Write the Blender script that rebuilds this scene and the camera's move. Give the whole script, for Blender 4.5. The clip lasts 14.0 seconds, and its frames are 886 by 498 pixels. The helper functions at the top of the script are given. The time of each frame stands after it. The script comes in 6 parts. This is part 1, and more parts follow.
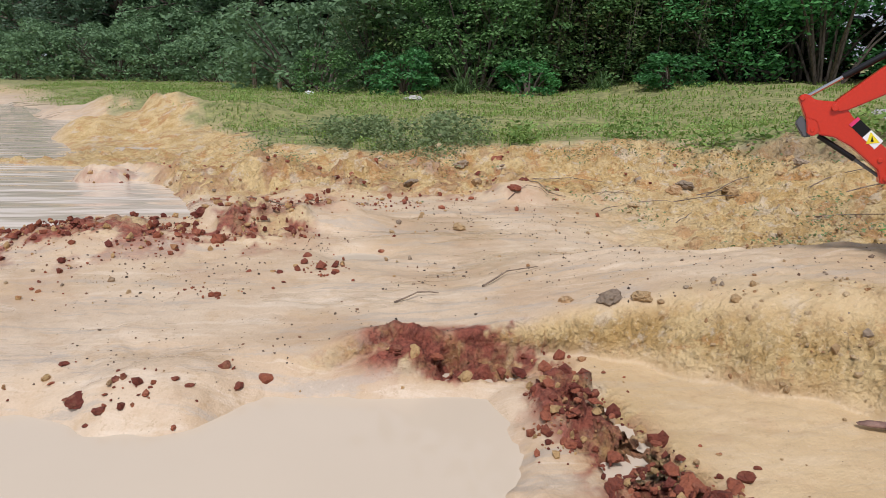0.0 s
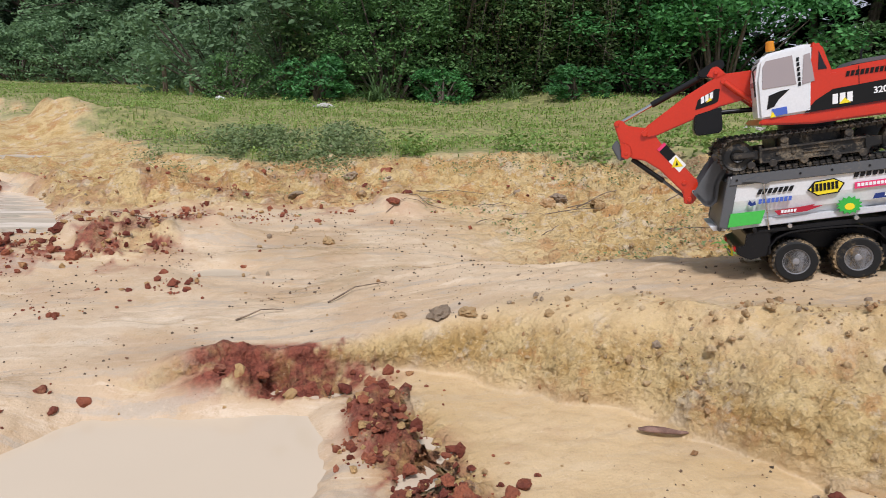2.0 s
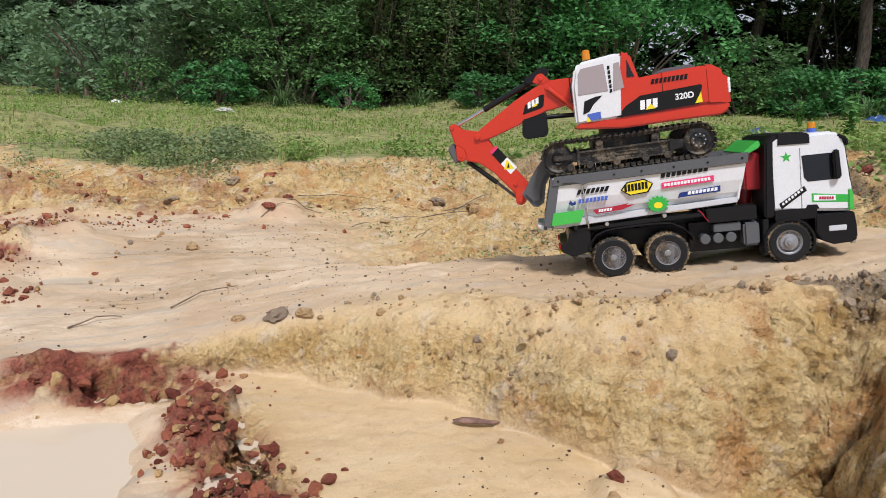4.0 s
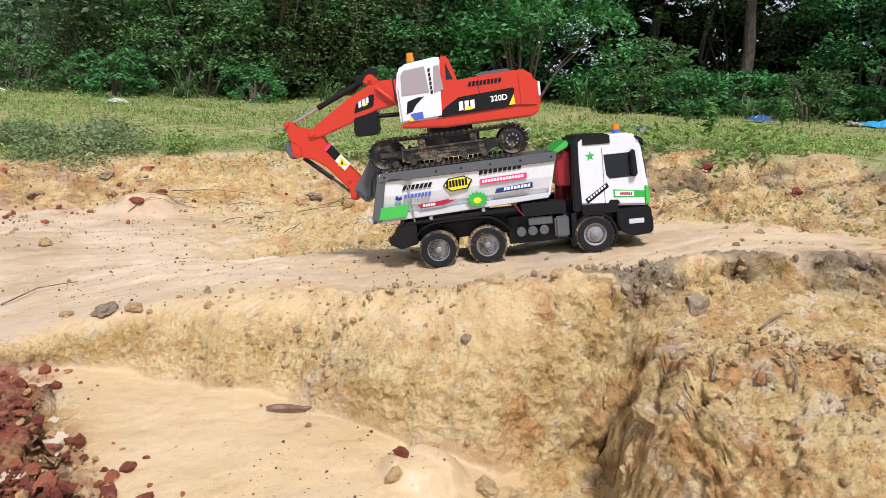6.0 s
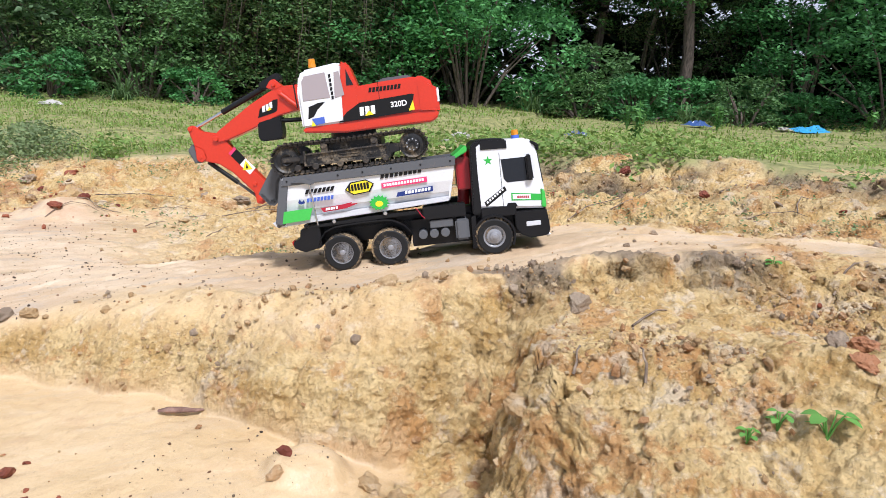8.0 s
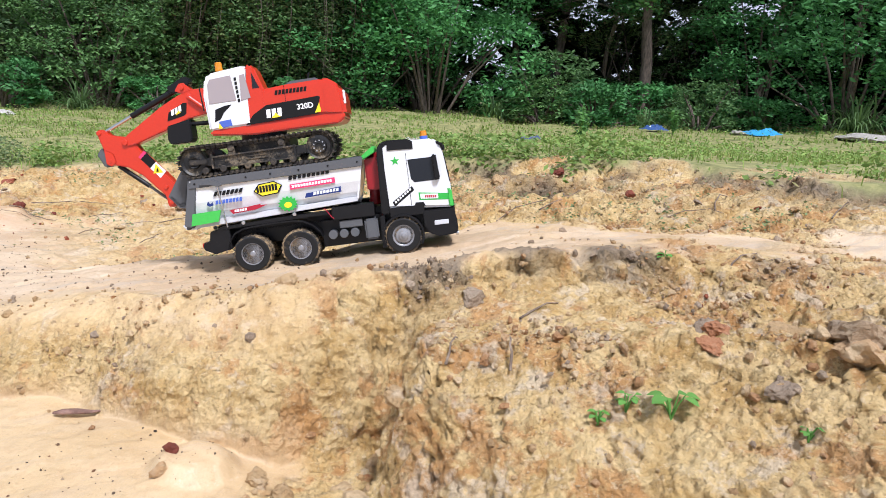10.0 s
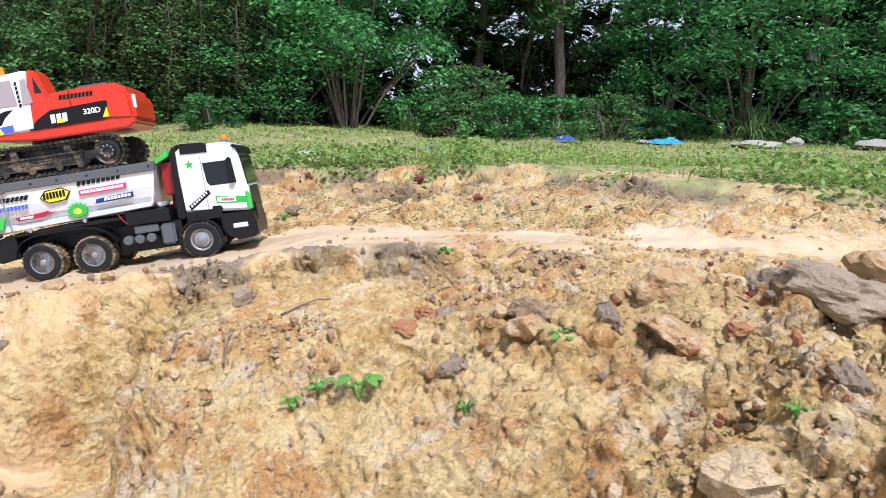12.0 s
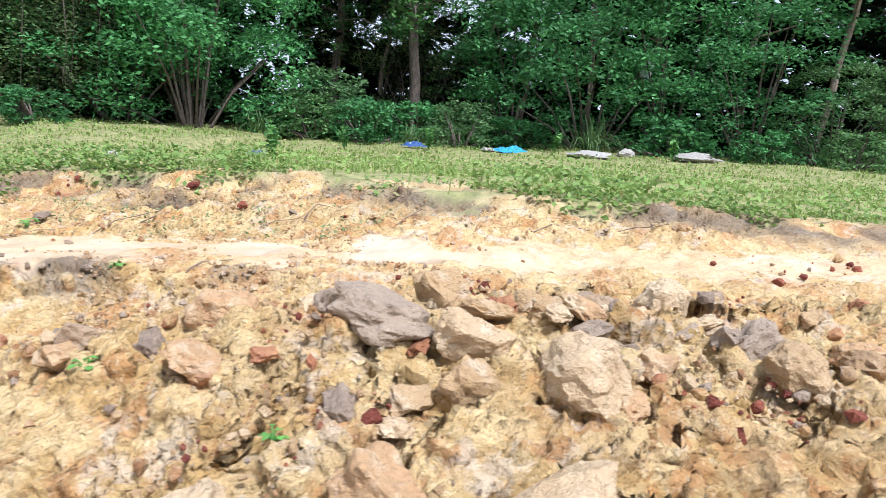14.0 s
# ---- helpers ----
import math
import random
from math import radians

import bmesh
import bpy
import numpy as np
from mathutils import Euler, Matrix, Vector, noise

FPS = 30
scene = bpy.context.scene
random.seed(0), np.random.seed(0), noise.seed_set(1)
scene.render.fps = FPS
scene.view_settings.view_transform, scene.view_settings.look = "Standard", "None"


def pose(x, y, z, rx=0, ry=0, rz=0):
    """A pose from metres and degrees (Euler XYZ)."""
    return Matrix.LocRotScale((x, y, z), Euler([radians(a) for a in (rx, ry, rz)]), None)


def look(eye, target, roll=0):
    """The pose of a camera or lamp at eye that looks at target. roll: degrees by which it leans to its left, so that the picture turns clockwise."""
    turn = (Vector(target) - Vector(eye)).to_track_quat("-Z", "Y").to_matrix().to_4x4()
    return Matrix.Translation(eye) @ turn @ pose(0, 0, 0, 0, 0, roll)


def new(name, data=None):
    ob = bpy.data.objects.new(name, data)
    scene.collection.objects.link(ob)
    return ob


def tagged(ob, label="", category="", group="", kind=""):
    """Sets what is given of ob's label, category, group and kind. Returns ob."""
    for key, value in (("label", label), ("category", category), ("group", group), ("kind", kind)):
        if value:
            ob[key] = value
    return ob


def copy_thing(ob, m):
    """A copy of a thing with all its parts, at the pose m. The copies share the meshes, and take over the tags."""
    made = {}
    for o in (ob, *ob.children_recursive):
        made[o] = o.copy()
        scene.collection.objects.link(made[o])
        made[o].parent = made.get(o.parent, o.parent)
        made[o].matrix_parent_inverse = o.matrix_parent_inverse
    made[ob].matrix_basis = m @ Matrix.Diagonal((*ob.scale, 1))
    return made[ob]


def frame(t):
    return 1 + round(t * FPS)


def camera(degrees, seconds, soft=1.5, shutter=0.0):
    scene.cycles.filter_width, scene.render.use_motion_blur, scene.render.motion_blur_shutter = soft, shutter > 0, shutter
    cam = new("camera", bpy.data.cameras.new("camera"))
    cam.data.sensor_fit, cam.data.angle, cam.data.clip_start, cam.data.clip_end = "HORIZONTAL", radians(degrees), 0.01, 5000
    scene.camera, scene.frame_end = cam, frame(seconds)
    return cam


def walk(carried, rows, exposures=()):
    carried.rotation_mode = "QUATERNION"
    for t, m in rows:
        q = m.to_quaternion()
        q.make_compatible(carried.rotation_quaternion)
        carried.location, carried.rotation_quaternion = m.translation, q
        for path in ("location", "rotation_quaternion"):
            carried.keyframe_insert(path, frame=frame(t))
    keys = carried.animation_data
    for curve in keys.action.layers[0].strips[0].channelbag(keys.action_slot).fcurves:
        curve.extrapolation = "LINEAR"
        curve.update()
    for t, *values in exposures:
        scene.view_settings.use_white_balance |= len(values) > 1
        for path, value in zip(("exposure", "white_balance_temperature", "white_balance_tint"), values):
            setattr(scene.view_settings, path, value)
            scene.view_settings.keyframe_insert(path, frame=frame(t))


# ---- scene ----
cam = camera(66.2, 14.0, soft=0.8, shutter=0.2)
PATH = [
    (0, (0.005, 0.007, 0.425), (-0.002, 1.936, -0.102), -0.0),
    (0.5, (0.051, 0.002, 0.434), (0.07, 1.933, -0.088), -0.2),
    (1, (0.106, -0.015, 0.446), (0.176, 1.915, -0.076), 0.1),
    (1.5, (0.142, -0.025, 0.454), (0.265, 1.901, -0.068), 0.6),
    (2, (0.189, -0.032, 0.462), (0.383, 1.892, -0.05), 1.1),
    (2.5, (0.233, -0.043, 0.464), (0.496, 1.877, -0.034), 1.5),
    (3, (0.274, -0.055, 0.458), (0.587, 1.86, -0.026), 1.6),
    (5.5, (0.477, -0.155, 0.478), (1.055, 1.692, -0.024), 2.7),
    (6, (0.518, -0.186, 0.483), (1.145, 1.647, -0.014), 3.0),
    (6.5, (0.534, -0.192, 0.485), (1.192, 1.631, -0.009), 3.2),
    (7, (0.563, -0.207, 0.491), (1.24, 1.609, -0.001), 3.3),
    (7.5, (0.593, -0.232, 0.495), (1.304, 1.573, 0.008), 3.5),
    (8, (0.613, -0.251, 0.494), (1.358, 1.542, 0.014), 3.5),
    (10.5, (0.784, -0.362, 0.487), (1.63, 1.394, 0.037), 3.0),
    (11, (0.848, -0.403, 0.481), (1.742, 1.329, 0.035), 3.0),
    (11.5, (0.918, -0.445, 0.479), (1.844, 1.279, 0.063), 2.7),
    (12, (0.998, -0.483, 0.474), (1.953, 1.227, 0.072), 2.3),
    (12.5, (1.073, -0.532, 0.478), (2.068, 1.16, 0.093), 2.6),
    (13, (1.139, -0.579, 0.491), (2.221, 1.063, 0.127), 3.0),
    (13.5, (1.213, -0.632, 0.498), (2.381, 0.952, 0.141), 3.9),
    (14, (1.322, -0.66, 0.509), (2.564, 0.863, 0.135), 4.2),
]
walk(cam, [(t, look(eye, target, roll)) for t, eye, target, roll in PATH],
     [(0, -0.5, 5750, 16), (3, -0.38, 5850, 15), (5.5, -0.2, 5850, 15), (6.5, 0.04, 5750, 15), (11, 0.14, 5550, 17), (13, 0.42, 5400, 17), (14, 0.54, 5350, 17)])

# ---- light: a bright overcast day ----
SUN_HEIGHT, SUN_TURN = radians(58), radians(183)
world = bpy.data.worlds.new("overcast_sky")
scene.world = world
world.use_nodes = True
wn, wl = world.node_tree.nodes, world.node_tree.links
sky = wn.new("ShaderNodeTexSky")
sky.sky_type, sky.sun_disc, sky.sun_elevation, sky.sun_rotation = "NISHITA", False, SUN_HEIGHT, SUN_TURN
sky.air_density, sky.dust_density, sky.ozone_density = 1.0, 4.0, 1.0
cloud = wn.new("ShaderNodeMixRGB")
cloud.inputs["Fac"].default_value = 0.82
cloud.inputs["Color2"].default_value = (9.6, 9.9, 10.2, 1)
wl.new(sky.outputs["Color"], cloud.inputs["Color1"])
wl.new(cloud.outputs["Color"], wn["Background"].inputs["Color"])
wn["Background"].inputs["Strength"].default_value = 0.072
sun = new("sun", bpy.data.lights.new("sun", "SUN"))
sun.data.energy, sun.data.angle, sun.data.color = 4.3, radians(10), (1.0, 0.95, 0.87)
sun.matrix_world = look((3 * math.sin(SUN_TURN) * math.cos(SUN_HEIGHT), 3 * math.cos(SUN_TURN) * math.cos(SUN_HEIGHT), 3 * math.sin(SUN_HEIGHT)), (0, 0, 0))


# ---- materials ----
class Nodes:
    """A short way to write a node material."""

    def __init__(self, name):
        self.mat = bpy.data.materials.new(name)
        self.mat.use_nodes = True
        self.tree = self.mat.node_tree
        self.shader = self.tree.nodes["Principled BSDF"]
        self.spot = self.add("ShaderNodeTexCoord").outputs["Object"]

    def add(self, kind, **values):
        node = self.tree.nodes.new(kind)
        for key, value in values.items():
            socket = node.inputs[key.replace("_", " ")]
            if isinstance(value, bpy.types.NodeSocket):
                self.tree.links.new(value, socket)
            else:
                socket.default_value = value
        return node

    def noise(self, size, detail=4, rough=0.55, spot=None, warp=0.0):
        n = self.add("ShaderNodeTexNoise", Scale=1 / size, Detail=detail, Roughness=rough, Distortion=warp, Vector=spot or self.spot)
        return n.outputs["Fac"]

    def cells(self, size):
        return self.add("ShaderNodeTexVoronoi", Scale=1 / size, Vector=self.spot).outputs["Distance"]

    def ramp(self, value, low, high):
        n = self.add("ShaderNodeMapRange", Value=value, From_Min=low, From_Max=high)
        n.interpolation_type = "SMOOTHSTEP"
        return n.outputs["Result"]

    def math(self, op, a, b):
        n = self.tree.nodes.new("ShaderNodeMath")
        n.operation, n.use_clamp = op, op not in ("SUBTRACT", "FRACT", "ADD")
        for i, v in enumerate((a, b)):
            if isinstance(v, bpy.types.NodeSocket):
                self.tree.links.new(v, n.inputs[i])
            else:
                n.inputs[i].default_value = v
        return n.outputs[0]

    def mix(self, fac, a, b):
        n = self.tree.nodes.new("ShaderNodeMixRGB")
        for key, v in (("Fac", fac), ("Color1", a), ("Color2", b)):
            if isinstance(v, bpy.types.NodeSocket):
                self.tree.links.new(v, n.inputs[key])
            else:
                n.inputs[key].default_value = (*v, 1) if isinstance(v, tuple) else v
        return n.outputs["Color"]

    def bump(self, value, depth, strength=1.0, under=None):
        n = self.add("ShaderNodeBump", Height=value, Distance=depth, Strength=strength)
        if under:
            self.tree.links.new(under, n.inputs["Normal"])
        return n.outputs["Normal"]

    def split(self, attribute):
        a = self.add("ShaderNodeAttribute")
        a.attribute_name = attribute
        s = self.add("ShaderNodeSeparateColor", Color=a.outputs["Color"])
        return s.outputs[0], s.outputs[1], s.outputs[2]

    def done(self, **values):
        for key, v in values.items():
            socket = self.shader.inputs[key.replace("_", " ")]
            if isinstance(v, bpy.types.NodeSocket):
                self.tree.links.new(v, socket)
            else:
                socket.default_value = (*v, 1) if isinstance(v, tuple) else v
        return self.mat


def ground_material():
    n = Nodes("clay_ground")
    rough, red, grass = n.split("soil")
    wet, dark, ochre = n.split("soil_state")
    big, mid, fine, grit = n.noise(.35, 4), n.noise(.07, 8, .68), n.noise(.016, 7, .7), n.noise(.004, 4, .65)
    clay = n.mix(n.ramp(mid, .38, .60), (.54, .345, .115), (.71, .52, .24))
    clay = n.mix(n.math("MULTIPLY", n.ramp(n.noise(.12, 8, .68, warp=.4), .52, .59), .75), clay, (.50, .245, .075))
    clay = n.mix(n.math("MULTIPLY", n.ramp(n.noise(.09, 7, .7), .54, .62), .65), clay, (.70, .58, .42))
    clay = n.mix(n.math("MULTIPLY", n.ramp(n.noise(.15, 8, .68, warp=.6), .57, .67), .3), clay, (.40, .31, .21))
    clay = n.mix(n.math("MULTIPLY", n.ramp(fine, .55, .65), .35), clay, (.33, .2, .085))
    clay = n.mix(n.math("MULTIPLY", n.ramp(n.noise(.011, 6, .72), .55, .64), .6), clay, (.76, .6, .36))
    silt = n.mix(n.ramp(big, .35, .65), (.56, .405, .25), (.66, .51, .345))
    silt = n.mix(ochre, silt, n.mix(n.ramp(big, .35, .65), (.54, .38, .19), (.63, .465, .26)))
    silt = n.mix(n.math("MULTIPLY", n.ramp(mid, .52, .66), .5), silt, (.52, .35, .185))
    streak = n.noise(.09, 7, .7, n.add("ShaderNodeMapping", Vector=n.spot, Scale=(.3, 1.6, 1)).outputs["Vector"], .5)
    dry = n.math("SUBTRACT", 1, n.math("MULTIPLY", ochre, .7))
    silt = n.mix(n.math("MULTIPLY", n.math("MULTIPLY", n.ramp(streak, .52, .62), dry), .7), silt, (.46, .385, .30))
    silt = n.mix(n.math("MULTIPLY", n.math("MULTIPLY", n.ramp(streak, .46, .36), dry), .5), silt, (.75, .62, .46))
    silt = n.mix(n.math("MULTIPLY", n.ramp(fine, .56, .66), .35), silt, (.40, .26, .13))
    silt = n.mix(n.math("MULTIPLY", n.ramp(n.noise(.012, 6, .7), .60, .68), .4), silt, (.72, .58, .40))
    silt = n.mix(n.math("MULTIPLY", n.math("MULTIPLY", n.ramp(n.noise(.22, 7, .66, warp=.5), .5, .6), dry), .35), silt, (.50, .33, .19))
    col = n.mix(rough, silt, clay)
    redclay = n.mix(n.ramp(fine, .35, .65), (.15, .03, .016), (.34, .09, .05))
    col = n.mix(n.math("MULTIPLY", red, n.ramp(mid, .25, .55)), col, redclay)
    # dark topsoil; it also paints the shade of the bank's hollow
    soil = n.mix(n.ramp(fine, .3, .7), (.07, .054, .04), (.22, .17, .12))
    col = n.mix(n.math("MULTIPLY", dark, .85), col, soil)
    turf = n.mix(n.ramp(mid, .3, .7), (.12, .14, .04), (.36, .34, .13))
    col = n.mix(grass, col, turf)
    specks = n.math("MULTIPLY", n.ramp(n.noise(.007, 3, .6), .7, .76), n.math("SUBTRACT", 1, grass))
    col = n.mix(n.math("MULTIPLY", specks, .5), col, (.16, .09, .05))
    col = n.mix(n.math("MULTIPLY", n.ramp(grit, .3, .7), .12), col, (.25, .16, .08))
    gloss = n.add("ShaderNodeMapRange", Value=wet, To_Min=.86, To_Max=.42).outputs["Result"]
    gloss = n.math("ADD", gloss, n.math("MULTIPLY", n.math("SUBTRACT", mid, .5), .3))
    flat = n.math("SUBTRACT", 1, rough)
    film = n.math("MULTIPLY", n.math("MULTIPLY", n.ramp(n.noise(.3, 4, .6, n.add("ShaderNodeMapping", Vector=n.spot, Scale=(.5, 1.5, 1)).outputs["Vector"], .6), .54, .6), wet), dry)
    gloss = n.math("SUBTRACT", gloss, n.math("MULTIPLY", film, .42))
    flat = n.math("MULTIPLY", flat, n.math("SUBTRACT", 1, n.math("MULTIPLY", film, .75)))
    b = n.bump(n.math("MULTIPLY", n.noise(.03, 8, .66), rough), .02)
    b = n.bump(n.math("MULTIPLY", n.cells(.011), rough), .0045, 1.0, b)
    b = n.bump(n.math("MULTIPLY", n.noise(.006, 5, .65), rough), .003, 1.0, b)
    b = n.bump(n.math("MULTIPLY", n.noise(.018, 7, .68), flat), .0028, 1.0, b)
    b = n.bump(grit, .0008, 1.0, b)
    return n.done(Base_Color=col, Roughness=gloss, Normal=b)


def water_material(name, shade, ripple, gloss=.03):
    n = Nodes(name)
    wave = n.add("ShaderNodeMapping", Vector=n.spot, Scale=(.22, 1.0, 1))
    wave.inputs["Rotation"].default_value = (0, 0, radians(-8))
    h = n.noise(.13, 2, .45, wave.outputs["Vector"])
    col = n.mix(n.noise(.4, 3), shade, tuple(c * .9 for c in shade))
    return n.done(Base_Color=col, Roughness=gloss, IOR=1.33, Specular_IOR_Level=.5, Normal=n.bump(h, ripple))


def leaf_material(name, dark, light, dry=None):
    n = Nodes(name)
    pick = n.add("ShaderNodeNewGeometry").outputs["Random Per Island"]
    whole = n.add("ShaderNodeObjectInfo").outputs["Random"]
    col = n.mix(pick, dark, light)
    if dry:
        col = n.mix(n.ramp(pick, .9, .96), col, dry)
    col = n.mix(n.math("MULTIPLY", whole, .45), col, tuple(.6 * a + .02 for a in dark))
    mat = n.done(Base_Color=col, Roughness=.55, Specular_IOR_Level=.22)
    glow = n.add("ShaderNodeBsdfTranslucent", Color=n.mix(.5, col, light))
    both = n.add("ShaderNodeMixShader", Fac=.3)
    n.tree.links.new(n.shader.outputs[0], both.inputs[1])
    n.tree.links.new(glow.outputs[0], both.inputs[2])
    n.tree.links.new(both.outputs[0], n.tree.nodes["Material Output"].inputs["Surface"])
    return mat


def bark_material(name, dark, light):
    n = Nodes(name)
    stretch = n.add("ShaderNodeMapping", Vector=n.spot, Scale=(1, 1, .25)).outputs["Vector"]
    grain = n.noise(.02, 5, .65, stretch)
    return n.done(Base_Color=n.mix(n.ramp(grain, .3, .7), dark, light), Roughness=.9, Normal=n.bump(grain, .01))


def dusty(name, colour, roughness=.4, metal=0.0, dirt=.25, mud=(.42, .31, .19), coat=0.0, shine=.5):
    """Paint, plastic, rubber or steel of a used model with dried mud in blotches."""
    n = Nodes(name)
    spot = n.add("ShaderNodeNewGeometry").outputs["Position"]
    blotch = n.noise(.035, 6, .7, spot)
    fine = n.noise(.004, 3, .6, spot)
    cover = n.math("MULTIPLY", n.ramp(n.math("ADD", n.math("MULTIPLY", blotch, .75), n.math("MULTIPLY", fine, .25)), .62 - .3 * dirt, .78 - .2 * dirt), min(1, .35 + dirt))
    col = n.mix(cover, n.mix(n.ramp(fine, .3, .7), tuple(c * .93 for c in colour), colour), mud)
    gloss = n.math("ADD", roughness, n.math("MULTIPLY", cover, .5))
    return n.done(Base_Color=col, Roughness=gloss, Metallic=metal, Coat_Weight=coat, Specular_IOR_Level=shine, Normal=n.bump(n.math("MULTIPLY", cover, fine), .0012, .6))


def clod_material(name, dark, light, odd, pale):
    """Lumps of earth, each a little different."""
    n = Nodes(name)
    one = n.math("FRACT", n.math("ADD", n.add("ShaderNodeNewGeometry").outputs["Random Per Island"], n.add("ShaderNodeObjectInfo").outputs["Random"]), 0)
    spot = n.add("ShaderNodeNewGeometry").outputs["Position"]
    grain, stain = n.noise(.008, 5, .65, spot), n.noise(.03, 4, .6, spot)
    col = n.mix(n.ramp(n.math("ADD", n.math("MULTIPLY", one, .6), n.math("MULTIPLY", stain, .5)), .25, .8), dark, light)
    col = n.mix(n.math("MULTIPLY", n.ramp(one, .74, .8), n.ramp(stain, .3, .5)), col, odd)
    col = n.mix(n.math("MULTIPLY", n.ramp(stain, .55, .7), .4), col, pale)
    col = n.mix(n.math("MULTIPLY", n.ramp(grain, .5, .7), .3), col, dark)
    return n.done(Base_Color=col, Roughness=.85, Normal=n.bump(n.noise(.02, 6, .7, spot), .014, 1.0, n.bump(grain, .005)))


GROUND = ground_material()
CLOD = clod_material("clay_clod", (.50, .33, .155), (.72, .55, .33), (.55, .34, .16), (.72, .6, .43))
CRUMB = clod_material("clay_crumb", (.46, .30, .14), (.66, .49, .28), (.40, .21, .085), (.66, .55, .4))
CLOD_RED = clod_material("red_clod", (.17, .035, .018), (.42, .13, .06), (.56, .36, .15), (.52, .29, .16))
CLOD_RUST = clod_material("rust_clod", (.36, .15, .06), (.56, .30, .13), (.45, .2, .09), (.62, .44, .27))
CLOD_GREY = clod_material("grey_brown_clod", (.29, .215, .145), (.45, .345, .235), (.44, .28, .13), (.54, .42, .27))
PUDDLE_WATER = water_material("muddy_puddle", (.62, .51, .375), .0006)
LAKE_WATER = water_material("muddy_lake", (.66, .56, .44), .022, .06)
LEAF_DEEP = leaf_material("leaf_deep_green", (0.007, 0.027, 0.006), (.125, .30, .06))
# nearly black: the inner wood's shade is painted into this leaf colour
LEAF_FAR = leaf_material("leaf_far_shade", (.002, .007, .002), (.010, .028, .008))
LEAF_BRIGHT = leaf_material("leaf_bright_green", (.03, .09, .022), (.18, .39, .1))
LEAF_DULL = leaf_material("leaf_dull_olive", (0.018, 0.039, 0.012), (.18, .275, .08), (.16, .11, .05))
GRASS_BLADE = leaf_material("grass_blade", (.16, .24, .045), (.42, .54, .14), (.55, .46, .22))
WEED_LEAF = leaf_material("weed_leaf", (.12, .22, .045), (.38, .53, .13), (.45, .38, .18))
LEAF_SAGE = leaf_material("sage_leaf", (.15, .21, .085), (.36, .46, .19), (.4, .33, .2))
LEAF_PALE = leaf_material("leaf_pale_green", (0.042, 0.078, 0.030), (.24, .36, .14), (.25, .2, .1))
LEAF_FRESH = leaf_material("leaf_fresh_green", (0.018, 0.078, 0.021), (.15, .42, .12))
LEAF_MID = leaf_material("leaf_mid_green", (0.027, 0.072, 0.021), (.19, .36, .11))
LEAF_STRAP = leaf_material("strap_leaf", (0.036, 0.078, 0.024), (.2, .33, .11))
# distance haze is painted into the next two leaf colours
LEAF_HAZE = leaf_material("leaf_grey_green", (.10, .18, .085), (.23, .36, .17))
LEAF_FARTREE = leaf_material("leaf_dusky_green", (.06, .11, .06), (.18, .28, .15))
BARK = bark_material("bark", (.05, .04, .03), (.17, .13, .10))
BARK_PALE = bark_material("pale_bark", (.14, .11, .08), (.36, .29, .21))


def mesh_from(name, verts, faces, material, smooth=False):
    """A mesh from an array of places and an array of corners, all faces with as many corners."""
    verts, faces = np.asarray(verts, np.float32), np.asarray(faces, np.int32)
    me = bpy.data.meshes.new(name)
    me.vertices.add(len(verts))
    me.vertices.foreach_set("co", verts.ravel())
    k = faces.shape[1]
    me.loops.add(faces.size)
    me.loops.foreach_set("vertex_index", faces.ravel())
    me.polygons.add(len(faces))
    me.polygons.foreach_set("loop_start", np.arange(0, faces.size, k, dtype=np.int32))
    me.polygons.foreach_set("use_smooth", np.full(len(faces), smooth))
    me.update(calc_edges=True)
    me.materials.append(material)
    return me


# ---- the lie of the land ----
def ss(a, b, x):
    t = np.clip((x - a) / (b - a), 0, 1)
    return t * t * (3 - 2 * t)


PERM = np.random.RandomState(7).permutation(4096)


def lattice(ix, iy, k):
    return PERM[(PERM[(PERM[ix & 4095] + iy) & 4095] + 131 * k) & 4095] / 4095.0


def value_noise(x, y, k=0):
    ix, iy = np.floor(x).astype(np.int64), np.floor(y).astype(np.int64)
    fx, fy = x - ix, y - iy
    fx, fy = fx * fx * fx * (fx * (fx * 6 - 15) + 10), fy * fy * fy * (fy * (fy * 6 - 15) + 10)
    a = lattice(ix, iy, k) * (1 - fx) + lattice(ix + 1, iy, k) * fx
    b = lattice(ix, iy + 1, k) * (1 - fx) + lattice(ix + 1, iy + 1, k) * fx
    return (a * (1 - fy) + b * fy) * 2 - 1


def fbm(x, y, size, octaves=4, k=0, gain=0.5):
    s, a, f = 0, 1.0, 1.0 / size
    for o in range(octaves):
        s = s + a * value_noise(x * f + 17.3 * o, y * f - 9.1 * o, k + o)
        a, f = a * gain, f * 2.07
    return s


def lumps(x, y, size, k=0):
    """Rounded lumps with sharp creases between them: one minus the distance to the nearest scattered point."""
    px, py = x / size, y / size
    ix, iy = np.floor(px).astype(np.int64), np.floor(py).astype(np.int64)
    best = np.full(np.shape(x), 9.0)
    for dx in (-1, 0, 1):
        for dy in (-1, 0, 1):
            jx, jy = ix + dx, iy + dy
            qx, qy = jx + lattice(jx, jy, k), jy + lattice(jx, jy, k + 1)
            best = np.minimum(best, (px - qx) ** 2 + (py - qy) ** 2)
    return 1 - np.sqrt(best)


